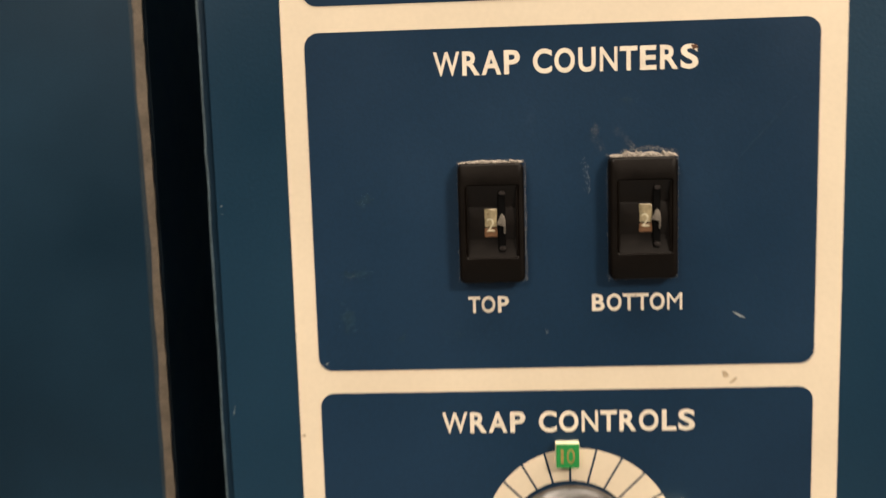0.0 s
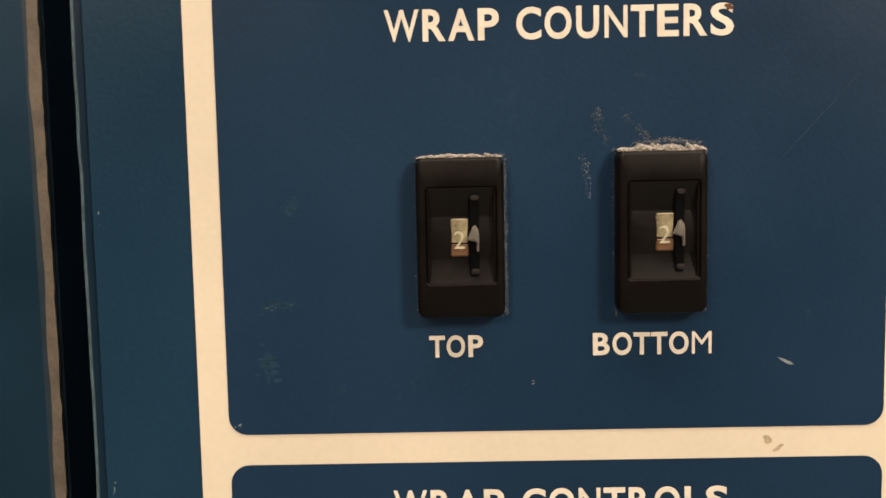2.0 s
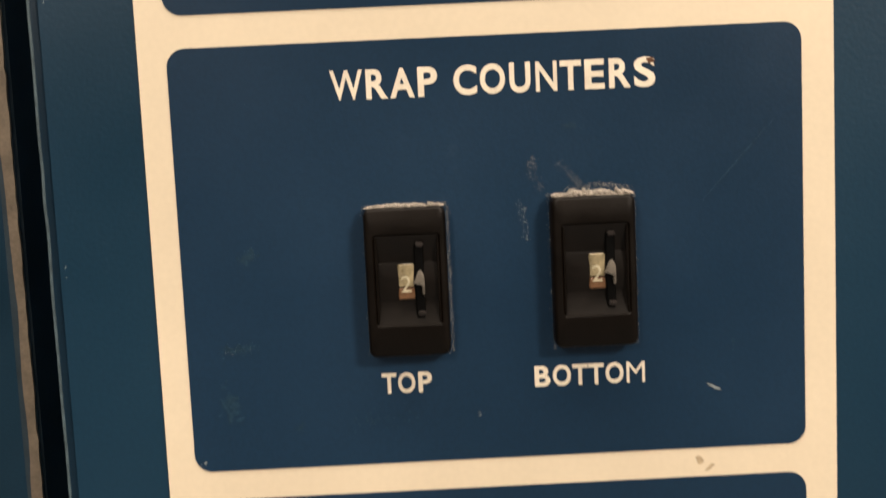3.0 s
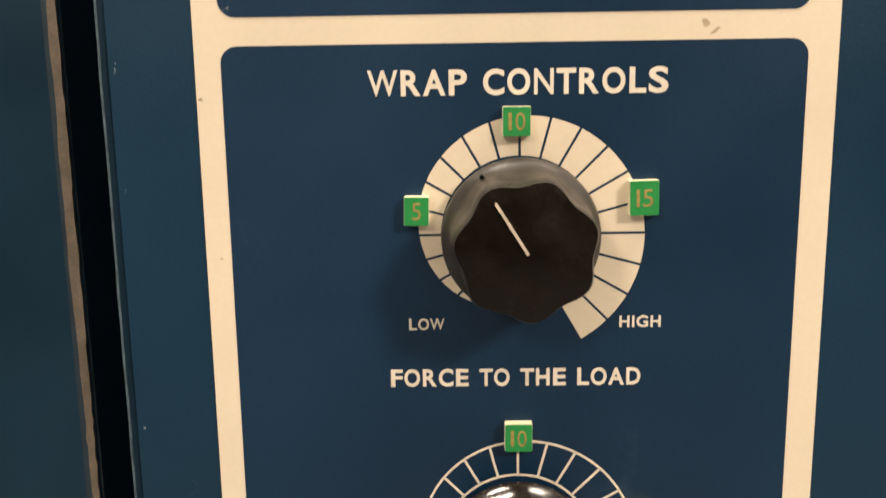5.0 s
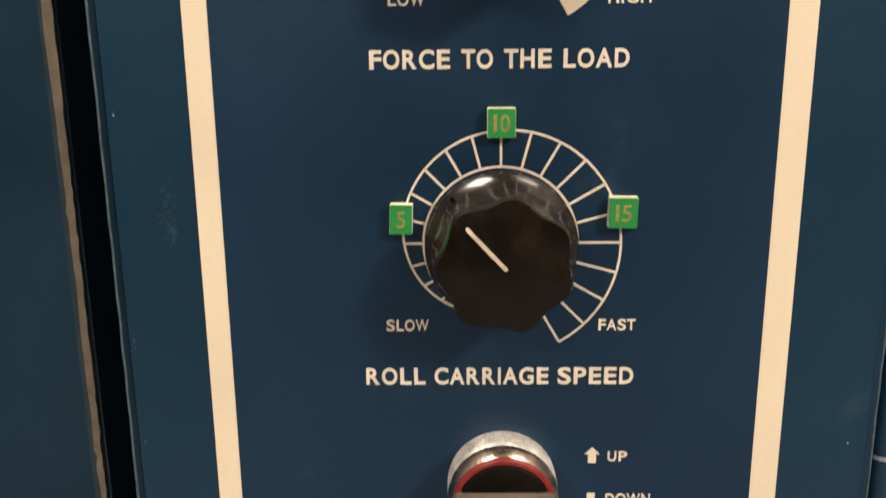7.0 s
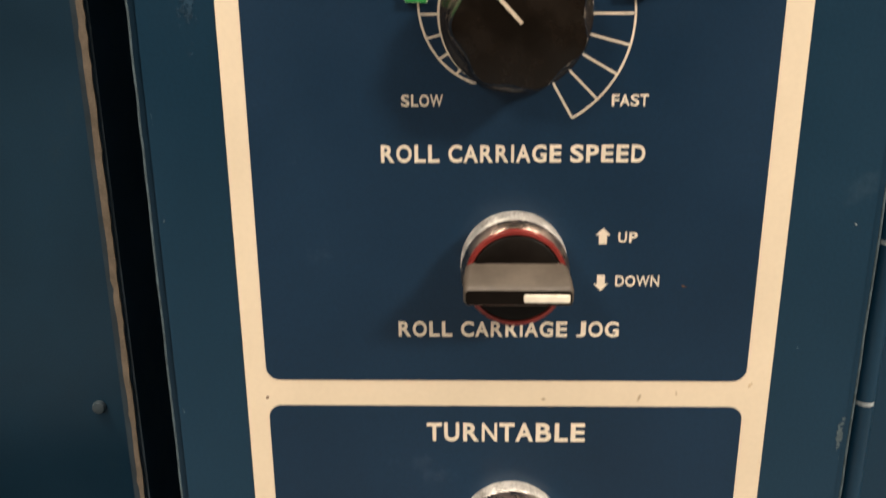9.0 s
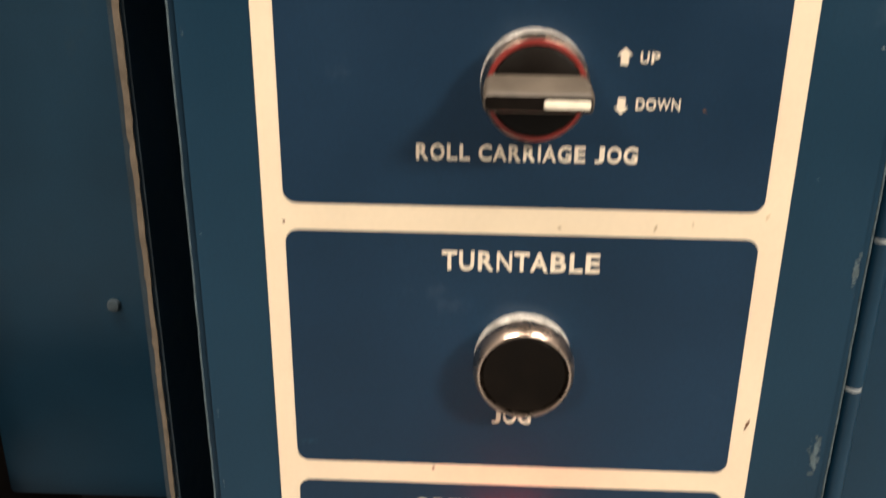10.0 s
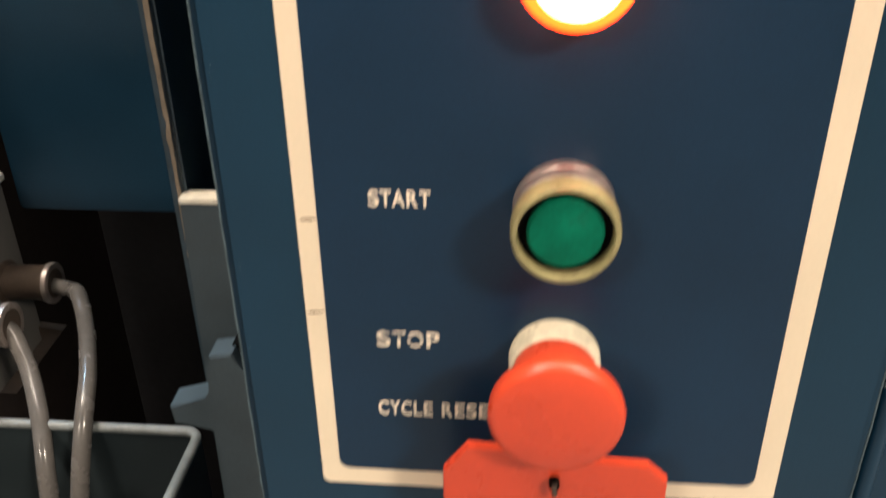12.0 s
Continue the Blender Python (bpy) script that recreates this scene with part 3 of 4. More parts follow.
def dust_crust(x0, x1, z, tall, seed, label):
    """An arched, lumpy ridge of settled dust along the top of a housing (millimetres)."""
    rnd = random.Random(seed)
    n, m, bm, grid = 90, 7, bmesh.new(), []
    lumps = [rnd.uniform(0.55, 1.15) for _ in range(n + 1)]
    for k in range(n + 1):
        u = k / n
        lump = (lumps[max(k - 1, 0)] + lumps[k] + lumps[min(k + 1, n)]) / 3
        arch = (0.35 + 0.65 * math.sin(math.pi * min(u * 1.25, 1.0) ** 1.15) ** 0.7 if u < 0.8 else 0.35 + 0.65 * ((1 - u) / 0.2) ** 0.5) * tall * lump
        out = 3.4 * (0.7 + 0.3 * lump)
        row = []
        for j in range(m + 1):
            q = j / m * math.pi / 2
            row.append(bm.verts.new(((x0 + (x1 - x0) * u + rnd.uniform(-0.08, 0.08)) / 1000, (-0.45 - out * math.sin(q) * (0.9 + 0.2 * rnd.random())) / 1000, (z + arch * math.cos(q) + rnd.uniform(-0.09, 0.09)) / 1000)))
        grid.append(row)
    for a, b in zip(grid, grid[1:]):
        for j in range(m):
            bm.faces.new((a[j], a[j + 1], b[j + 1], b[j]))
    ob = part("dust_crust", bm, CRUST, smooth=False)
    ob.location = (0, 0, Z0)
    tagged(ob, label, "dust", kind="stuff")


dust_crust(-30.0, -11.6, -31.7, 1.0, 51, "grey dust settled along the top of a counter")
dust_crust(13.2, 32.2, -31.1, 1.9, 52, "thick tan dust heaped on top of a counter")
for cx, w, t, seed in ((-20.8, 18.9, -31.3, 3), (22.6, 19.3, -30.7, 5)):
    l, r, b = cx - w / 2 - 0.2, cx + w / 2 + 0.2, -66.4
    dust_line([(l, t), (r, t)], seed, 260, 0.22, 0.11, "dust", DUST, "grey dust crusted along the top of a counter")
    dust_line([(r + 0.3, t), (r + 0.3, b)], seed + 1, 420, 0.22, 0.12, "dust", DUST, "grey dust down the side of a counter")
    dust_line([(l, t), (l, b), (r, b)], seed + 2, 150, 0.22, 0.12, "dust", DUST, "thin grey dust round a counter")
dust_line([(17, -29.4), (25, -28.6), (32, -29.6)], 11, 260, 0.35, 0.12, "dust", DUST, "grey dust crusted above a counter")
dust_line([(9.5, -22), (9.2, -25), (11.4, -29)], 12, 80, 0.6, 0.10, "dust", DUST, "specks of grey dust on the faceplate")
dust_line([(6.4, -32), (7.0, -36), (7.4, -41)], 13, 45, 0.5, 0.12, "dust", CHIP, "pale scrape on the faceplate")
dust_line([(15.5, -23), (19, -27), (21, -28.5)], 14, 70, 0.6, 0.11, "dust", DUST, "specks of grey dust on the faceplate")


# ---- push buttons and selector ----
def turned(name, prof, mat, parent, label="", grow=1.0, segments=64):
    return part(name, lathe([(r * grow, h) for r, h in prof], segments), mat, parent, label, smooth=True)


def knurled(r, h, parent):
    """A short collar with fine vertical ridges."""
    ridge = (0, 0, 1, 1, 1, 0, 0)
    bm = lathe([(0.0, 0.0), (r - 0.0003, 0.0), (r, 0.0006), (r, h * 0.5), (r, h - 0.0010), (r - 0.0006, h - 0.0002), (0.0, h)], 168, lambda a, row: 1 - 0.016 * ridge[row] * (round(a * 84 / math.pi) % 2))
    part("collar", bm, KNURL, parent, "knurled zinc collar", smooth=True)


def selector(x, z):
    sw = thing("selector_switch", mm(x, -0.45, z), "black selector switch with chrome bezel and red insert ring", "selector switch")
    knurled(0.0154, 0.0088, sw)
    turned("bezel", [(0.0143, 0.0084), (0.0151, 0.0087), (0.0153, 0.0100), (0.0152, 0.0112), (0.0140, 0.0138), (0.0138, 0.0140), (0.0138, 0.0090)], CHROME, sw, segments=96)
    turned("insert_ring", [(0.0139, 0.0120), (0.0141, 0.0148), (0.0137, 0.0154), (0.0128, 0.0155), (0.0126, 0.0120)], RED_RING, sw, "dark red insert ring")
    turned("dial", [(0.0, 0.0140), (0.0124, 0.0141), (0.0124, 0.0153), (0.0118, 0.0157), (0.0, 0.0157)], BLACK, sw)
    loops = ((0.0286, 0.0090, 0.0150, 0.0002), (0.0292, 0.0080, 0.0195, 0.0), (0.0292, 0.0056, 0.0268, -0.0004), (0.0286, 0.0048, 0.0278, -0.0005), (0.0278, 0.0038, 0.0282, -0.0005))
    bm = bmesh.new()
    rings = [[bm.verts.new((px, -h, pz + dz)) for px, pz in rounded(w, t, t * 0.3, 5)] for w, t, h, dz in loops]
    for a, c in zip(rings, rings[1:]):
        for k in range(len(a)):
            bm.faces.new((a[k - 1], a[k], c[k], c[k - 1]))
    bm.faces.new(rings[0][::-1])
    # black front against greyer sides: dust plus light from above, in the colour
    part("lever_front", prism(rounded(0.0279, 0.0039, 0.0011, 5), -0.0284, -0.0276, at=(0.0, -0.0005)), BLACK, sw, "black lever edge, darker than the lit-toned sides")
    part("handle", bm, LEVER, sw, "black plastic lever, greyed by dust and painted light", smooth=True)
    part("pointer", prism(rounded(0.0122, 0.0023, 0.0006, 3), -0.0288, -0.0278, 0.0003, at=(0.0074, -0.0007)), WHITE, sw, "cream pointer insert")


LEVER = surface("dusty_lit_lever", (0.062, 0.050, 0.038), 0.55, vary=0.25, scale=150, fine=900, bump=0.15)
selector(1.5, -304.5)


def push_button(x, z):
    pb = thing("push_button", mm(x, -0.45, z), "black push button in a worn chrome bezel", "push button")
    knurled(0.0157, 0.0066, pb)
    turned("bezel", [(0.0146, 0.0062), (0.0153, 0.0068), (0.0153, 0.0084), (0.0151, 0.0102), (0.0148, 0.0118), (0.0144, 0.0132), (0.0138, 0.0140), (0.0132, 0.0139), (0.0129, 0.0120)], CHROME, pb, grow=1.05, segments=96)
    turned("cap", [(0.0, 0.0129), (0.0105, 0.0129), (0.0120, 0.0132), (0.0128, 0.0126), (0.0129, 0.0062)], BLACK, pb, "black plastic cap", grow=1.05)


push_button(2.0, -393.8)


def indicator(x, z):
    lamp = thing("indicator_lamp", mm(x, -0.45, z), "lit amber indicator lamp beside the word ready", "indicator lamp")
    turned("collar", [(0.0, 0.0), (0.0138, 0.0), (0.0140, 0.0008), (0.0138, 0.0036), (0.0, 0.0037)], COLLAR, lamp)
    turned("lens_side", [(0.0143, 0.0036), (0.0146, 0.0044), (0.0147, 0.0070), (0.0145, 0.0096), (0.0141, 0.0110), (0.0134, 0.0119), (0.0124, 0.0123), (0.0112, 0.0125)], AMBER, lamp, "glowing amber ribbed lens side", grow=1.09)
    turned("lens_face", [(0.0112, 0.0125), (0.0100, 0.0131), (0.0060, 0.0137), (0.0, 0.0139)], AMBER_HOT, lamp, "bright glowing lens face", grow=1.09)


indicator(1.4, -478.8)


def start_button(x, z):
    pb = thing("push_button", mm(x, -0.45, z), "green start button recessed in a yellowed guard ring", "push button")
    turned("collar", [(0.0, 0.0), (0.0138, 0.0), (0.0143, 0.001), (0.0143, 0.0050), (0.0139, 0.0056), (0.0143, 0.0062), (0.0142, 0.0108), (0.0136, 0.0114), (0.0, 0.0114)], COLLAR, pb, "worn chrome collar", grow=1.06)
    turned("guard", [(0.0136, 0.0112), (0.0145, 0.0118), (0.0149, 0.0130), (0.0148, 0.0180), (0.0142, 0.0193), (0.0132, 0.0194), (0.0129, 0.0186), (0.0128, 0.0112)], GUARD, pb, "yellowed plastic guard ring", grow=1.05)
    turned("gasket", [(0.0126, 0.0150), (0.0110, 0.0150), (0.0, 0.0149)], PITCH, pb, grow=1.05)
    turned("cap", [(0.0104, 0.0120), (0.0104, 0.0170), (0.0097, 0.0179), (0.0064, 0.0184), (0.0, 0.0185)], GREEN_CAP, pb, "dirty green cap", grow=1.05)


start_button(1.3, -549.5)


def stop_button(x, z):
    pb = thing("emergency_stop", mm(x, -0.45, z), "red mushroom stop button on a grimy pale collar", "stop button")
    turned("collar", [(0.0, 0.0), (0.0146, 0.0), (0.0148, 0.001), (0.0146, 0.0060), (0.0142, 0.0070), (0.0144, 0.0080), (0.0136, 0.0090), (0.0, 0.0090)], GRIMY, pb, "grimy pale collar")
    turned("mushroom", [(0.0, 0.0086), (0.0132, 0.0086), (0.0135, 0.0110), (0.0138, 0.0180), (0.0152, 0.0226), (0.0190, 0.0250), (0.0204, 0.0268), (0.0206, 0.0294), (0.0202, 0.0312), (0.0192, 0.0323), (0.0178, 0.0328), (0.0100, 0.0332), (0.0, 0.0333)], RED, pb, "red plastic mushroom head")


stop_button(1.0, -604.6)


def stop_guard():
    g = thing("lockout_bracket", mm(2.0, -0.45, -640.0), "red painted lockout bracket below the stop button", "bracket")
    outline = [(-36, -45), (36, -45), (36, 4), (29.5, 10.0), (9, 11.0), (6, 7), (-6, 7), (-9, 13.5), (-28.0, 15.0), (-36, 4)]
    part("plate", prism([(a / 1000, b / 1000) for a, b in outline], -0.0220, -0.0190, 0.0006), RED, g)
    part("foot", block(-0.034, 0.034, -0.0192, 0.0, -0.045, -0.042, 0.0005), RED, g)
    part("pin", tube([(0, -0.0256, 0.0040), (0, -0.0254, 0.0015), (0.0003, -0.0250, -0.0012)], 0.0009, 10), BRASS, g, "small metal pin")
    part("pin_eye", tube([(0, -0.0255, 0.0025), (0, -0.0215, 0.0025), (0, -0.0190, 0.0025)], 0.0017, 10), PITCH, g)


stop_guard()


# ---- the neighbouring cabinet side and the space behind ----
side = thing("cabinet_side_sheet", mm(-165.5, 115, -300), "blue painted steel sheet edge with paint chipped to bare metal", "steel sheet")
part("sheet", block(-0.0035, 0.0038, 0.0006, 0.33, -0.50, 0.60, 0.0016, 3), SHEET_EDGE, side, smooth=True)


def chipped_edge(parent):
    """Bare strip with an uneven painted boundary."""
    rnd = random.Random(8)
    n, bm = 260, bmesh.new()
    wander, rows = 0.0, []
    for k in range(n + 1):
        z = -0.45 + 1.0 * k / n
        wander = wander * 0.88 + rnd.uniform(-0.00016, 0.00016)
        chip = rnd.choice((-0.0005, 0.0009)) if rnd.random() < 0.07 else 0.0
        rows.append((z, min(-0.0006 - 0.0015 * min(z, 0.2) + wander + chip + 0.0003 * math.sin(z * 37) + 0.0002 * math.sin(z * 143), 0.0014), 0.0026 + 0.0032 * min(z, 0.1) + rnd.uniform(-0.0003, 0.0003)))
    va = [[bm.verts.new((x, 0.0, z)) for x in (a, b)] for z, a, b in rows]
    vb = [[bm.verts.new((x, 0.0012, z)) for x in (a, b)] for z, a, b in rows]
    for k in range(n):
        bm.faces.new((va[k][0], va[k][1], va[k + 1][1], va[k + 1][0]))
        bm.faces.new((va[k][0], va[k + 1][0], vb[k + 1][0], vb[k][0]))
        bm.faces.new((va[k][1], vb[k][1], vb[k + 1][1], va[k + 1][1]))
    part("bare_edge", bm, BARE, parent, "chipped bare tan metal edge")


chipped_edge(side)

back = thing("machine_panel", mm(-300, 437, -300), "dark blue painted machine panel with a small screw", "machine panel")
part("sheet", block(-0.150, 0.205, 0.0, 0.012, -0.490, 0.62, 0.003, 3), REAR_BLUE, back, smooth=True)
head = turned("screw", [(0.0, 0.0), (0.0058, 0.0), (0.0060, 0.0015), (0.0050, 0.0045), (0.0, 0.0055)], STEEL_BLUE, back, "small dull metal screw head", segments=20)
head.location = (-0.0245, 0.0, -0.288)

# added backdrop: near-black colour stands in for the unlit space behind
tagged(part("machine_base", block(-1.2, 0.5, 0.80, 0.85, 0.0, 2.3), DARK), "added near-black backdrop, its colour standing in for unlit space", "machine base", kind="structure")
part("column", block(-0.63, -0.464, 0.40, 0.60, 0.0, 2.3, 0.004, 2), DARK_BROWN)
tagged(bpy.data.objects["column"], "dark brown painted machine column", "column")

# ---- latch bracket on the cabinet side ----
latch = thing("latch_bracket", mm(-151.6, 110.5, -698.6), "blue-grey steel latch bracket with two hooked tabs", "bracket")
part("plate", prism([(-0.012, 0.089), (0.056, 0.089), (0.056, -0.20), (-0.018, -0.20), (-0.015, -0.03), (-0.0135, 0.005)], 0.0, 0.009, 0.0006), STEEL_BLUE, latch)
part("plate_edge", block(-0.0122, 0.050, -0.0004, 0.0094, 0.0888, 0.0914, 0.0004), WHITE, latch, "pale top edge")
hook = [(0.0020, 0.0273), (0.0130, 0.0293), (0.0165, 0.0198), (0.0255, 0.0058), (0.0625, 0.0038), (0.0625, -0.1842), (-0.0035, -0.1842), (0.0000, -0.0442), (0.0000, -0.0167), (-0.0030, -0.0147), (-0.0200, -0.0132), (-0.0210, -0.0027), (-0.0025, 0.0028), (0.0000, 0.0068), (0.0005, 0.0198)]
part("hook_plate", prism(hook, -0.031, -0.017, 0.0008), STEEL_BLUE, latch)
part("slot", prism([(0.0225 + a, -0.009 + b) for a, b in rounded(0.006, 0.014, 0.0029, 4)], -0.0314, -0.0305), PITCH, latch)
part("bolt", lathe([(0.0, 0.0), (0.007, 0.0), (0.007, 0.004), (0.0, 0.005)], 6), KNURL, latch, "hexagon bolt head")
bolt = latch.children[-1]
bolt.location = (0.0315, -0.0220, 0.0240)
# black block fills the notch in place of the shade in the open gap
part("dark_gap", block(0.0115, 0.0425, -0.0240, -0.0005, 0.002, 0.030), PITCH, latch)
part("spacer", block(0.030, 0.060, -0.018, 0.0, -0.15, -0.02), STEEL_BLUE, latch)

# ---- grey junction box with cable glands ----
box = thing("junction_box", mm(-440, 232, -738), "grey junction box, light and shade in its colours, dull metal cable glands", "junction box")
# lid paler than body: light on top and shaded sides put into the colours
part("body", block(-0.16, 0.083, -0.145, 0.0495, -0.075, 0.053, 0.002, 2), BOX_GREY, box)
part("lid", block(-0.162, 0.0855, -0.147, 0.0515, 0.053, 0.061, 0.002, 2), LIT_LID, box, "grey lid, paler with the light on its top")


def gland(y, z, parent, reach):
    bm = lathe([(0.0, 0.0), (0.0150, 0.0), (0.0150, 0.004), (0.0120, 0.005), (0.0120, reach - 0.008), (0.0132, reach - 0.006), (0.0134, reach - 0.0005), (0.0122, reach), (0.0060, reach - 0.001), (0.0, reach - 0.001)], 32)
    bmesh.ops.rotate(bm, verts=bm.verts[:], cent=(0, 0, 0), matrix=Matrix.Rotation(radians(90), 3, "Z"))
    ob = part("cable_gland", bm, BRASS, parent, "dull metal cable gland", smooth=True)
    ob.location = (0.080, y, z)
    bm = lathe([(0.0128, reach - 0.0040), (0.0140, reach - 0.0036), (0.0140, reach - 0.0004), (0.0126, reach + 0.0002), (0.0100, reach - 0.0002)], 32)
    bmesh.ops.rotate(bm, verts=bm.verts[:], cent=(0, 0, 0), matrix=Matrix.Rotation(radians(90), 3, "Z"))
    part("gland_rim", bm, COLLAR, ob, "pale gland rim", smooth=True)


gland(0.025, -0.011, box, 0.037)
gland(-0.042, 0.001, box, 0.044)
part("mounting_arm", block(-0.10, -0.04, 0.048, 0.175, -0.05, 0.03, 0.002, 2), BOX_GREY, box)
part("gusset", prism([(0.082, -0.062), (0.101, -0.064), (0.050, -0.125), (0.025, -0.125), (0.025, -0.062)], 0.044, 0.051), BRASS, box)

cable_a = part("cable", tube([(-0.326, 0.257, Z0 - 0.751), (-0.312, 0.254, Z0 - 0.752), (-0.299, 0.240, Z0 - 0.746), (-0.284, 0.215, Z0 - 0.752), (-0.266, 0.175, Z0 - 0.757), (-0.259, 0.145, Z0 - 0.772), (-0.262, 0.128, Z0 - 0.810), (-0.268, 0.118, Z0 - 0.862)], 0.0054), CABLE, smooth=True)
tagged(cable_a, "grey rubber cable curving from a gland into the tray", "cable", "cables")
cable_b = part("cable", tube([(-0.321, 0.190, Z0 - 0.739), (-0.316, 0.188, Z0 - 0.742), (-0.310, 0.182, Z0 - 0.748), (-0.300, 0.170, Z0 - 0.760), (-0.288, 0.149, Z0 - 0.777), (-0.281, 0.130, Z0 - 0.802), (-0.282, 0.118, Z0 - 0.862)], 0.0054), CABLE, smooth=True)
tagged(cable_b, "grey rubber cable hanging from a gland into the tray", "cable", "cables")


# ---- open sheet-metal tray ----
def tray(x0, x1, y0, y1, z, deep, label):
    t = thing("metal_tray", mm((x0 + x1) / 2, (y0 + y1) / 2, z - deep), label, "tray")
    w, d, h, s = (x1 - x0) / 2000, (y1 - y0) / 2000, deep / 1000, 0.002
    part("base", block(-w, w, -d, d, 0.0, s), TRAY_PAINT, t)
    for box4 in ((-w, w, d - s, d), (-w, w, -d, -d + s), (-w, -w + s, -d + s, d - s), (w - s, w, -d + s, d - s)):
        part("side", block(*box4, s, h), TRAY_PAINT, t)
    r = 0.008
    loop = []
    for cx, cy, a in ((w - r, d - r, 0), (-w + r, d - r, 90), (-w + r, -d + r, 180), (w - r, -d + r, 270)):
        for k in range(5):
            q = radians(a + 22.5 * k)
            loop.append((cx + r * math.cos(q), cy + r * math.sin(q), h))
    loop.append(loop[0])
    even = []
    for a, b in zip(loop, loop[1:]):
        n = max(1, round((Vector(b) - Vector(a)).length / 0.005))
        even += [Vector(a).lerp(Vector(b), k / n) for k in range(n)]
    loop = even + [Vector(loop[0])]
    part("rim", tube(loop, 0.0030, 10), TRAY_RIM, t, "pale worn rolled rim", smooth=True)
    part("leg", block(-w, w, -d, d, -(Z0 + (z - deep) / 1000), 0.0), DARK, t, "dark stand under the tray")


tray(-520, -192, -50, 149, -778.5, 95, "grey-green sheet metal tray, shade in its colour, pale rolled rim")


# ---- stains, scuffs and chips on the faceplate and the door ----
def mark(x, z, w, h, mat, seed, turn=0.0, y=-0.00050, label=""):
    c, s = math.cos(radians(turn)), math.sin(radians(turn))
    out = [(c * a - s * b, s * a + c * b) for a, b in blotch(w / 1000, h / 1000, seed)]
    part("wear_mark", prism(out, y, y + 0.00003, at=(x / 1000, z / 1000)), mat, plate, label)


def scuff(x, z, w, h, n, mat, seed, size=0.5, turn=0.0):
    """A cluster of small flecks."""
    rnd = random.Random(seed)
    c, s = math.cos(radians(turn)), math.sin(radians(turn))
    bm = bmesh.new()
    for k in range(n):
        a, b = rnd.gauss(0, w / 4), rnd.gauss(0, h / 4)
        px, pz = x + c * a - s * b, z + s * a + c * b
        q = size * rnd.uniform(0.3, 1.2) / 1000
        prism(blotch(q * rnd.uniform(0.6, 1.8), q * rnd.uniform(0.5, 1.2), seed * 100 + k, 7, 0.4), -0.00045 - k * 8e-7, -0.00043, at=(px / 1000, pz / 1000), bm=bm)
    ob = part("scuff", bm, mat, plate, "pale scuffed flecks")
    ob["kind"] = "stuff"


mark(50.8, -77.9, 3.6, 0.8, CHIP, 1, -28, -0.00047, "pale chip")
mark(37.5, -0.6, 1.7, 1.5, RUST, 2, 0, -0.00052, "rusty spot")
mark(47.0, -95.6, 2.4, 1.6, STAIN, 3, -50, -0.00034, "brown stain")
mark(49.4, -97.4, 2.6, 1.0, STAIN, 4, 40, -0.00034, "brown stain")
mark(-73.7, -349.3, 0.9, 1.1, RUST, 5, 0, -0.00034)
mark(74.0, -344.5, 1.8, 0.8, STAIN, 6, 55, -0.00034)
mark(40.7, -348.9, 0.7, 2.6, STAIN, 7, -18, -0.00034)
mark(51.9, -347.4, 0.5, 1.6, STAIN, 8, 0, -0.00034)
mark(11.5, -349.5, 1.4, 0.8, STAIN, 9, 0, -0.00034)
mark(-26.7, -438.3, 0.7, 2.0, RUST, 10, -15, -0.00034)
mark(77.1, -417.4, 0.9, 4.2, RUST, 11, -20, -0.00034)
mark(-76.3, -556.4, 6.4, 0.8, RUST, 12, 2, -0.00034, "brown streak")
mark(-76.6, -590.5, 6.0, 0.8, RUST, 13, 4, -0.00034, "brown streak")
mark(-79.0, -112.6, 1.2, 0.9, STAIN, 14, 0, -0.00034)
mark(-76.1, -153.4, 0.7, 0.6, STAIN, 15, 0, -0.00034)
mark(-50.0, -597.8, 33.0, 0.45, SMUDGE, 16, -12, -0.00050, "dark scratch through the printed word")
mark(-49.5, -599.0, 15.0, 1.4, FIELD, 71, -7, -0.00052, "letters scraped away by a scratch")
mark(-44.6, -601.3, 5.2, 1.1, FIELD, 72, 4, -0.00052)
mark(-54.6, -600.6, 2.6, 0.5, FIELD, 73, -12, -0.00052)
mark(57.1, -24.6, 20.5, 0.25, SMUDGE, 17, 47, -0.00046, "thin scratch")
scuff(-57.9, -41.6, 4.0, 2.6, 40, SMUDGE, 21, 0.9, 30)
scuff(-61.1, -63.6, 8.5, 2.2, 90, SMUDGE, 22, 0.6, 8)
scuff(-61.5, -63.4, 5.5, 1.4, 26, CHIP, 23, 0.22, 8)
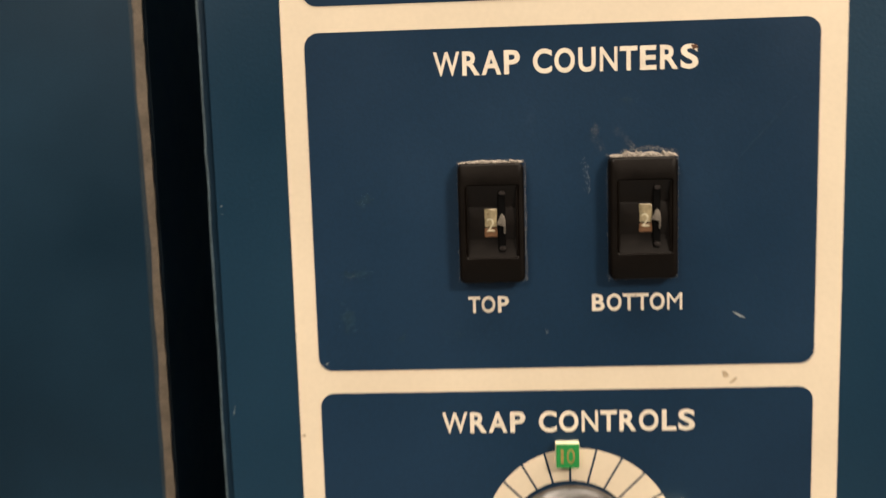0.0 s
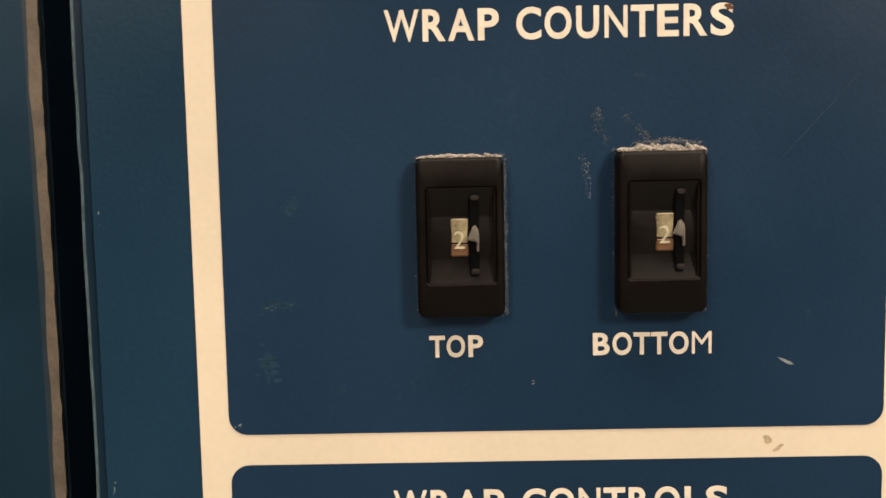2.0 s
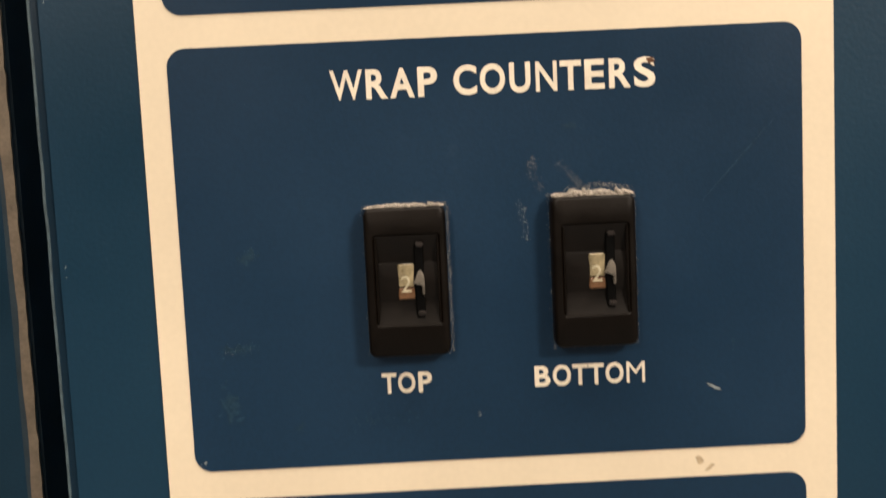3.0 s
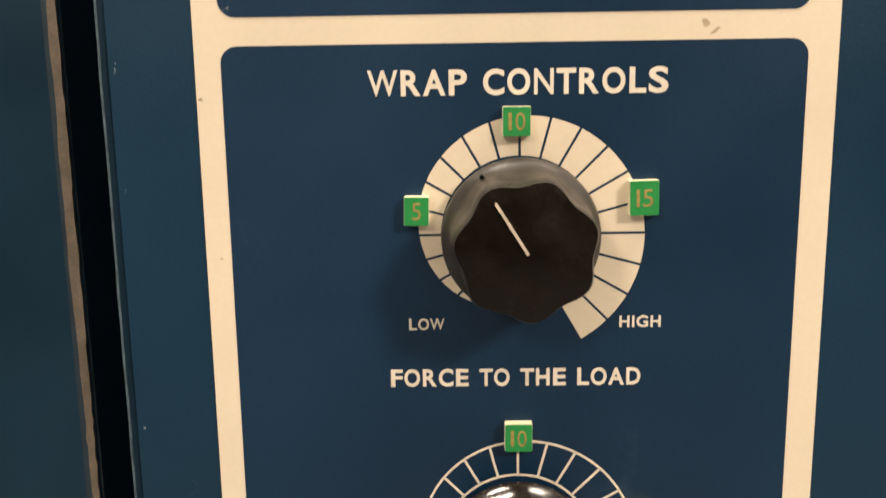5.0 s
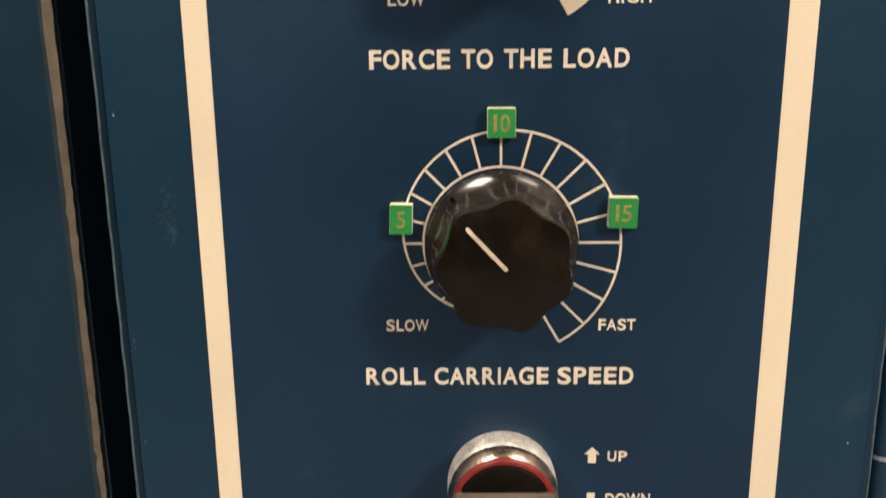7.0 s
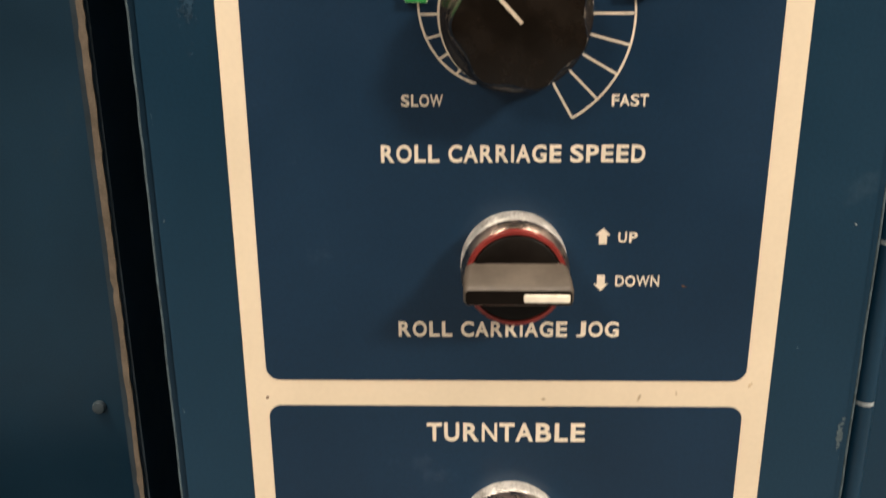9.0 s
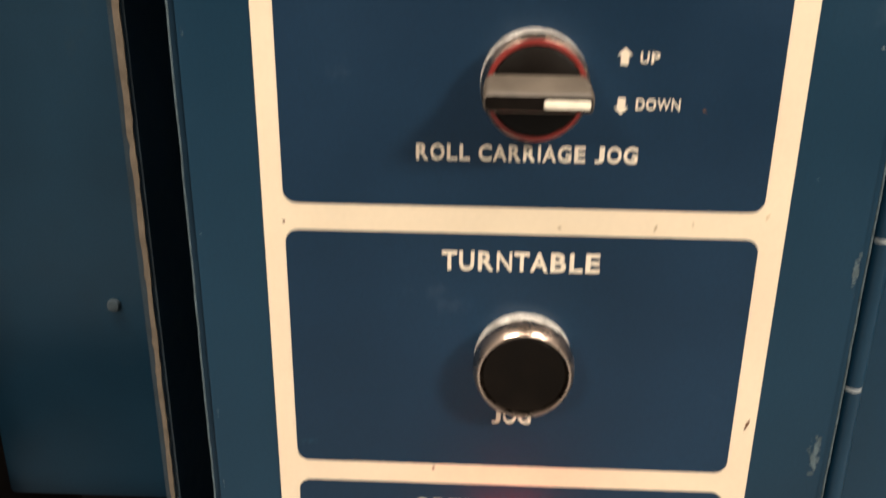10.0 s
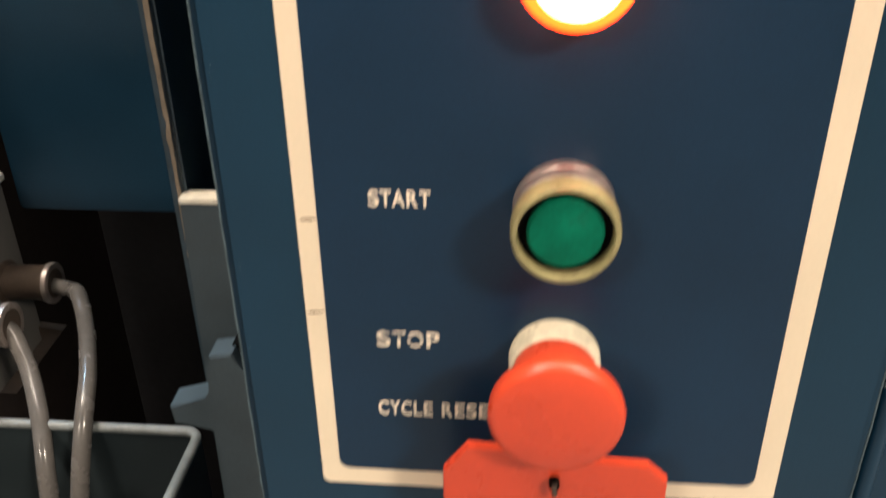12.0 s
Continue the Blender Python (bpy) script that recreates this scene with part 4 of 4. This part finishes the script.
scuff(-64.0, -76.4, 4.5, 7.0, 110, SMUDGE, 24, 0.8)
scuff(-47.6, -82.7, 2.6, 1.5, 24, SMUDGE, 25, 0.6, 40)
scuff(-71.2, -90.3, 2.0, 1.0, 14, CHIP, 26, 0.3)
scuff(-69.5, -428.7, 8.0, 2.6, 60, SMUDGE, 27, 0.6, 10)
scuff(18.8, -14.6, 4.0, 2.0, 24, SMUDGE, 28, 0.6)
scuff(-56.0, -6.4, 1.5, 1.2, 4, SMUDGE, 29, 0.2)
scuff(-5.4, -81.6, 1.8, 1.2, 8, CHIP, 30, 0.2)
scuff(55.5, -67.6, 1.4, 3.0, 10, SMUDGE, 31, 0.5)
scuff(-30.0, -82.0, 16.0, 5.0, 60, SMUDGE, 32, 0.5)
scuff(51.7, -312.2, 0.9, 1.2, 4, RUST, 33, 0.7)
scuff(30.0, -600.0, 20.0, 14.0, 26, SMUDGE, 34, 0.4)


def door_wear(x, z, w, h, n, mat, seed, size):
    rnd = random.Random(seed)
    bm = bmesh.new()
    for k in range(n):
        q = size * rnd.uniform(0.3, 1.2) / 1000
        prism(blotch(q * rnd.uniform(0.6, 1.6), q * rnd.uniform(0.6, 1.8), seed * 50 + k, 7, 0.4), -0.00004 - k * 8e-7, -0.00001, at=((x + rnd.gauss(0, w / 4)) / 1000, (z + 300 + rnd.gauss(0, h / 4)) / 1000), bm=bm)
    ob = part("paint_wear", bm, mat, door, "pale worn spots in the paint")
    ob["kind"] = "stuff"


door_wear(103.2, -361.8, 1.4, 9.0, 70, WORN_AND_GLINT, 41, 0.8)
door_wear(100.9, -429.5, 3.0, 14.0, 60, WORN_AND_GLINT, 42, 1.1)
door_wear(-87.5, -228.4, 5.0, 22.0, 120, SMUDGE, 43, 0.9)
door_wear(99.3, -293.8, 0.8, 0.8, 3, CHIP, 44, 0.5)
door_wear(86.9, -332.4, 1.2, 0.8, 4, CHIP, 45, 0.35)
for k in range(13):
    door_wear(-100.4 + 0.12 * (k % 5), 20 - 52 * k - 11 * (k % 3), 0.8, 5.0, 2 + k % 3, CHIP, 60 + k, 0.30)
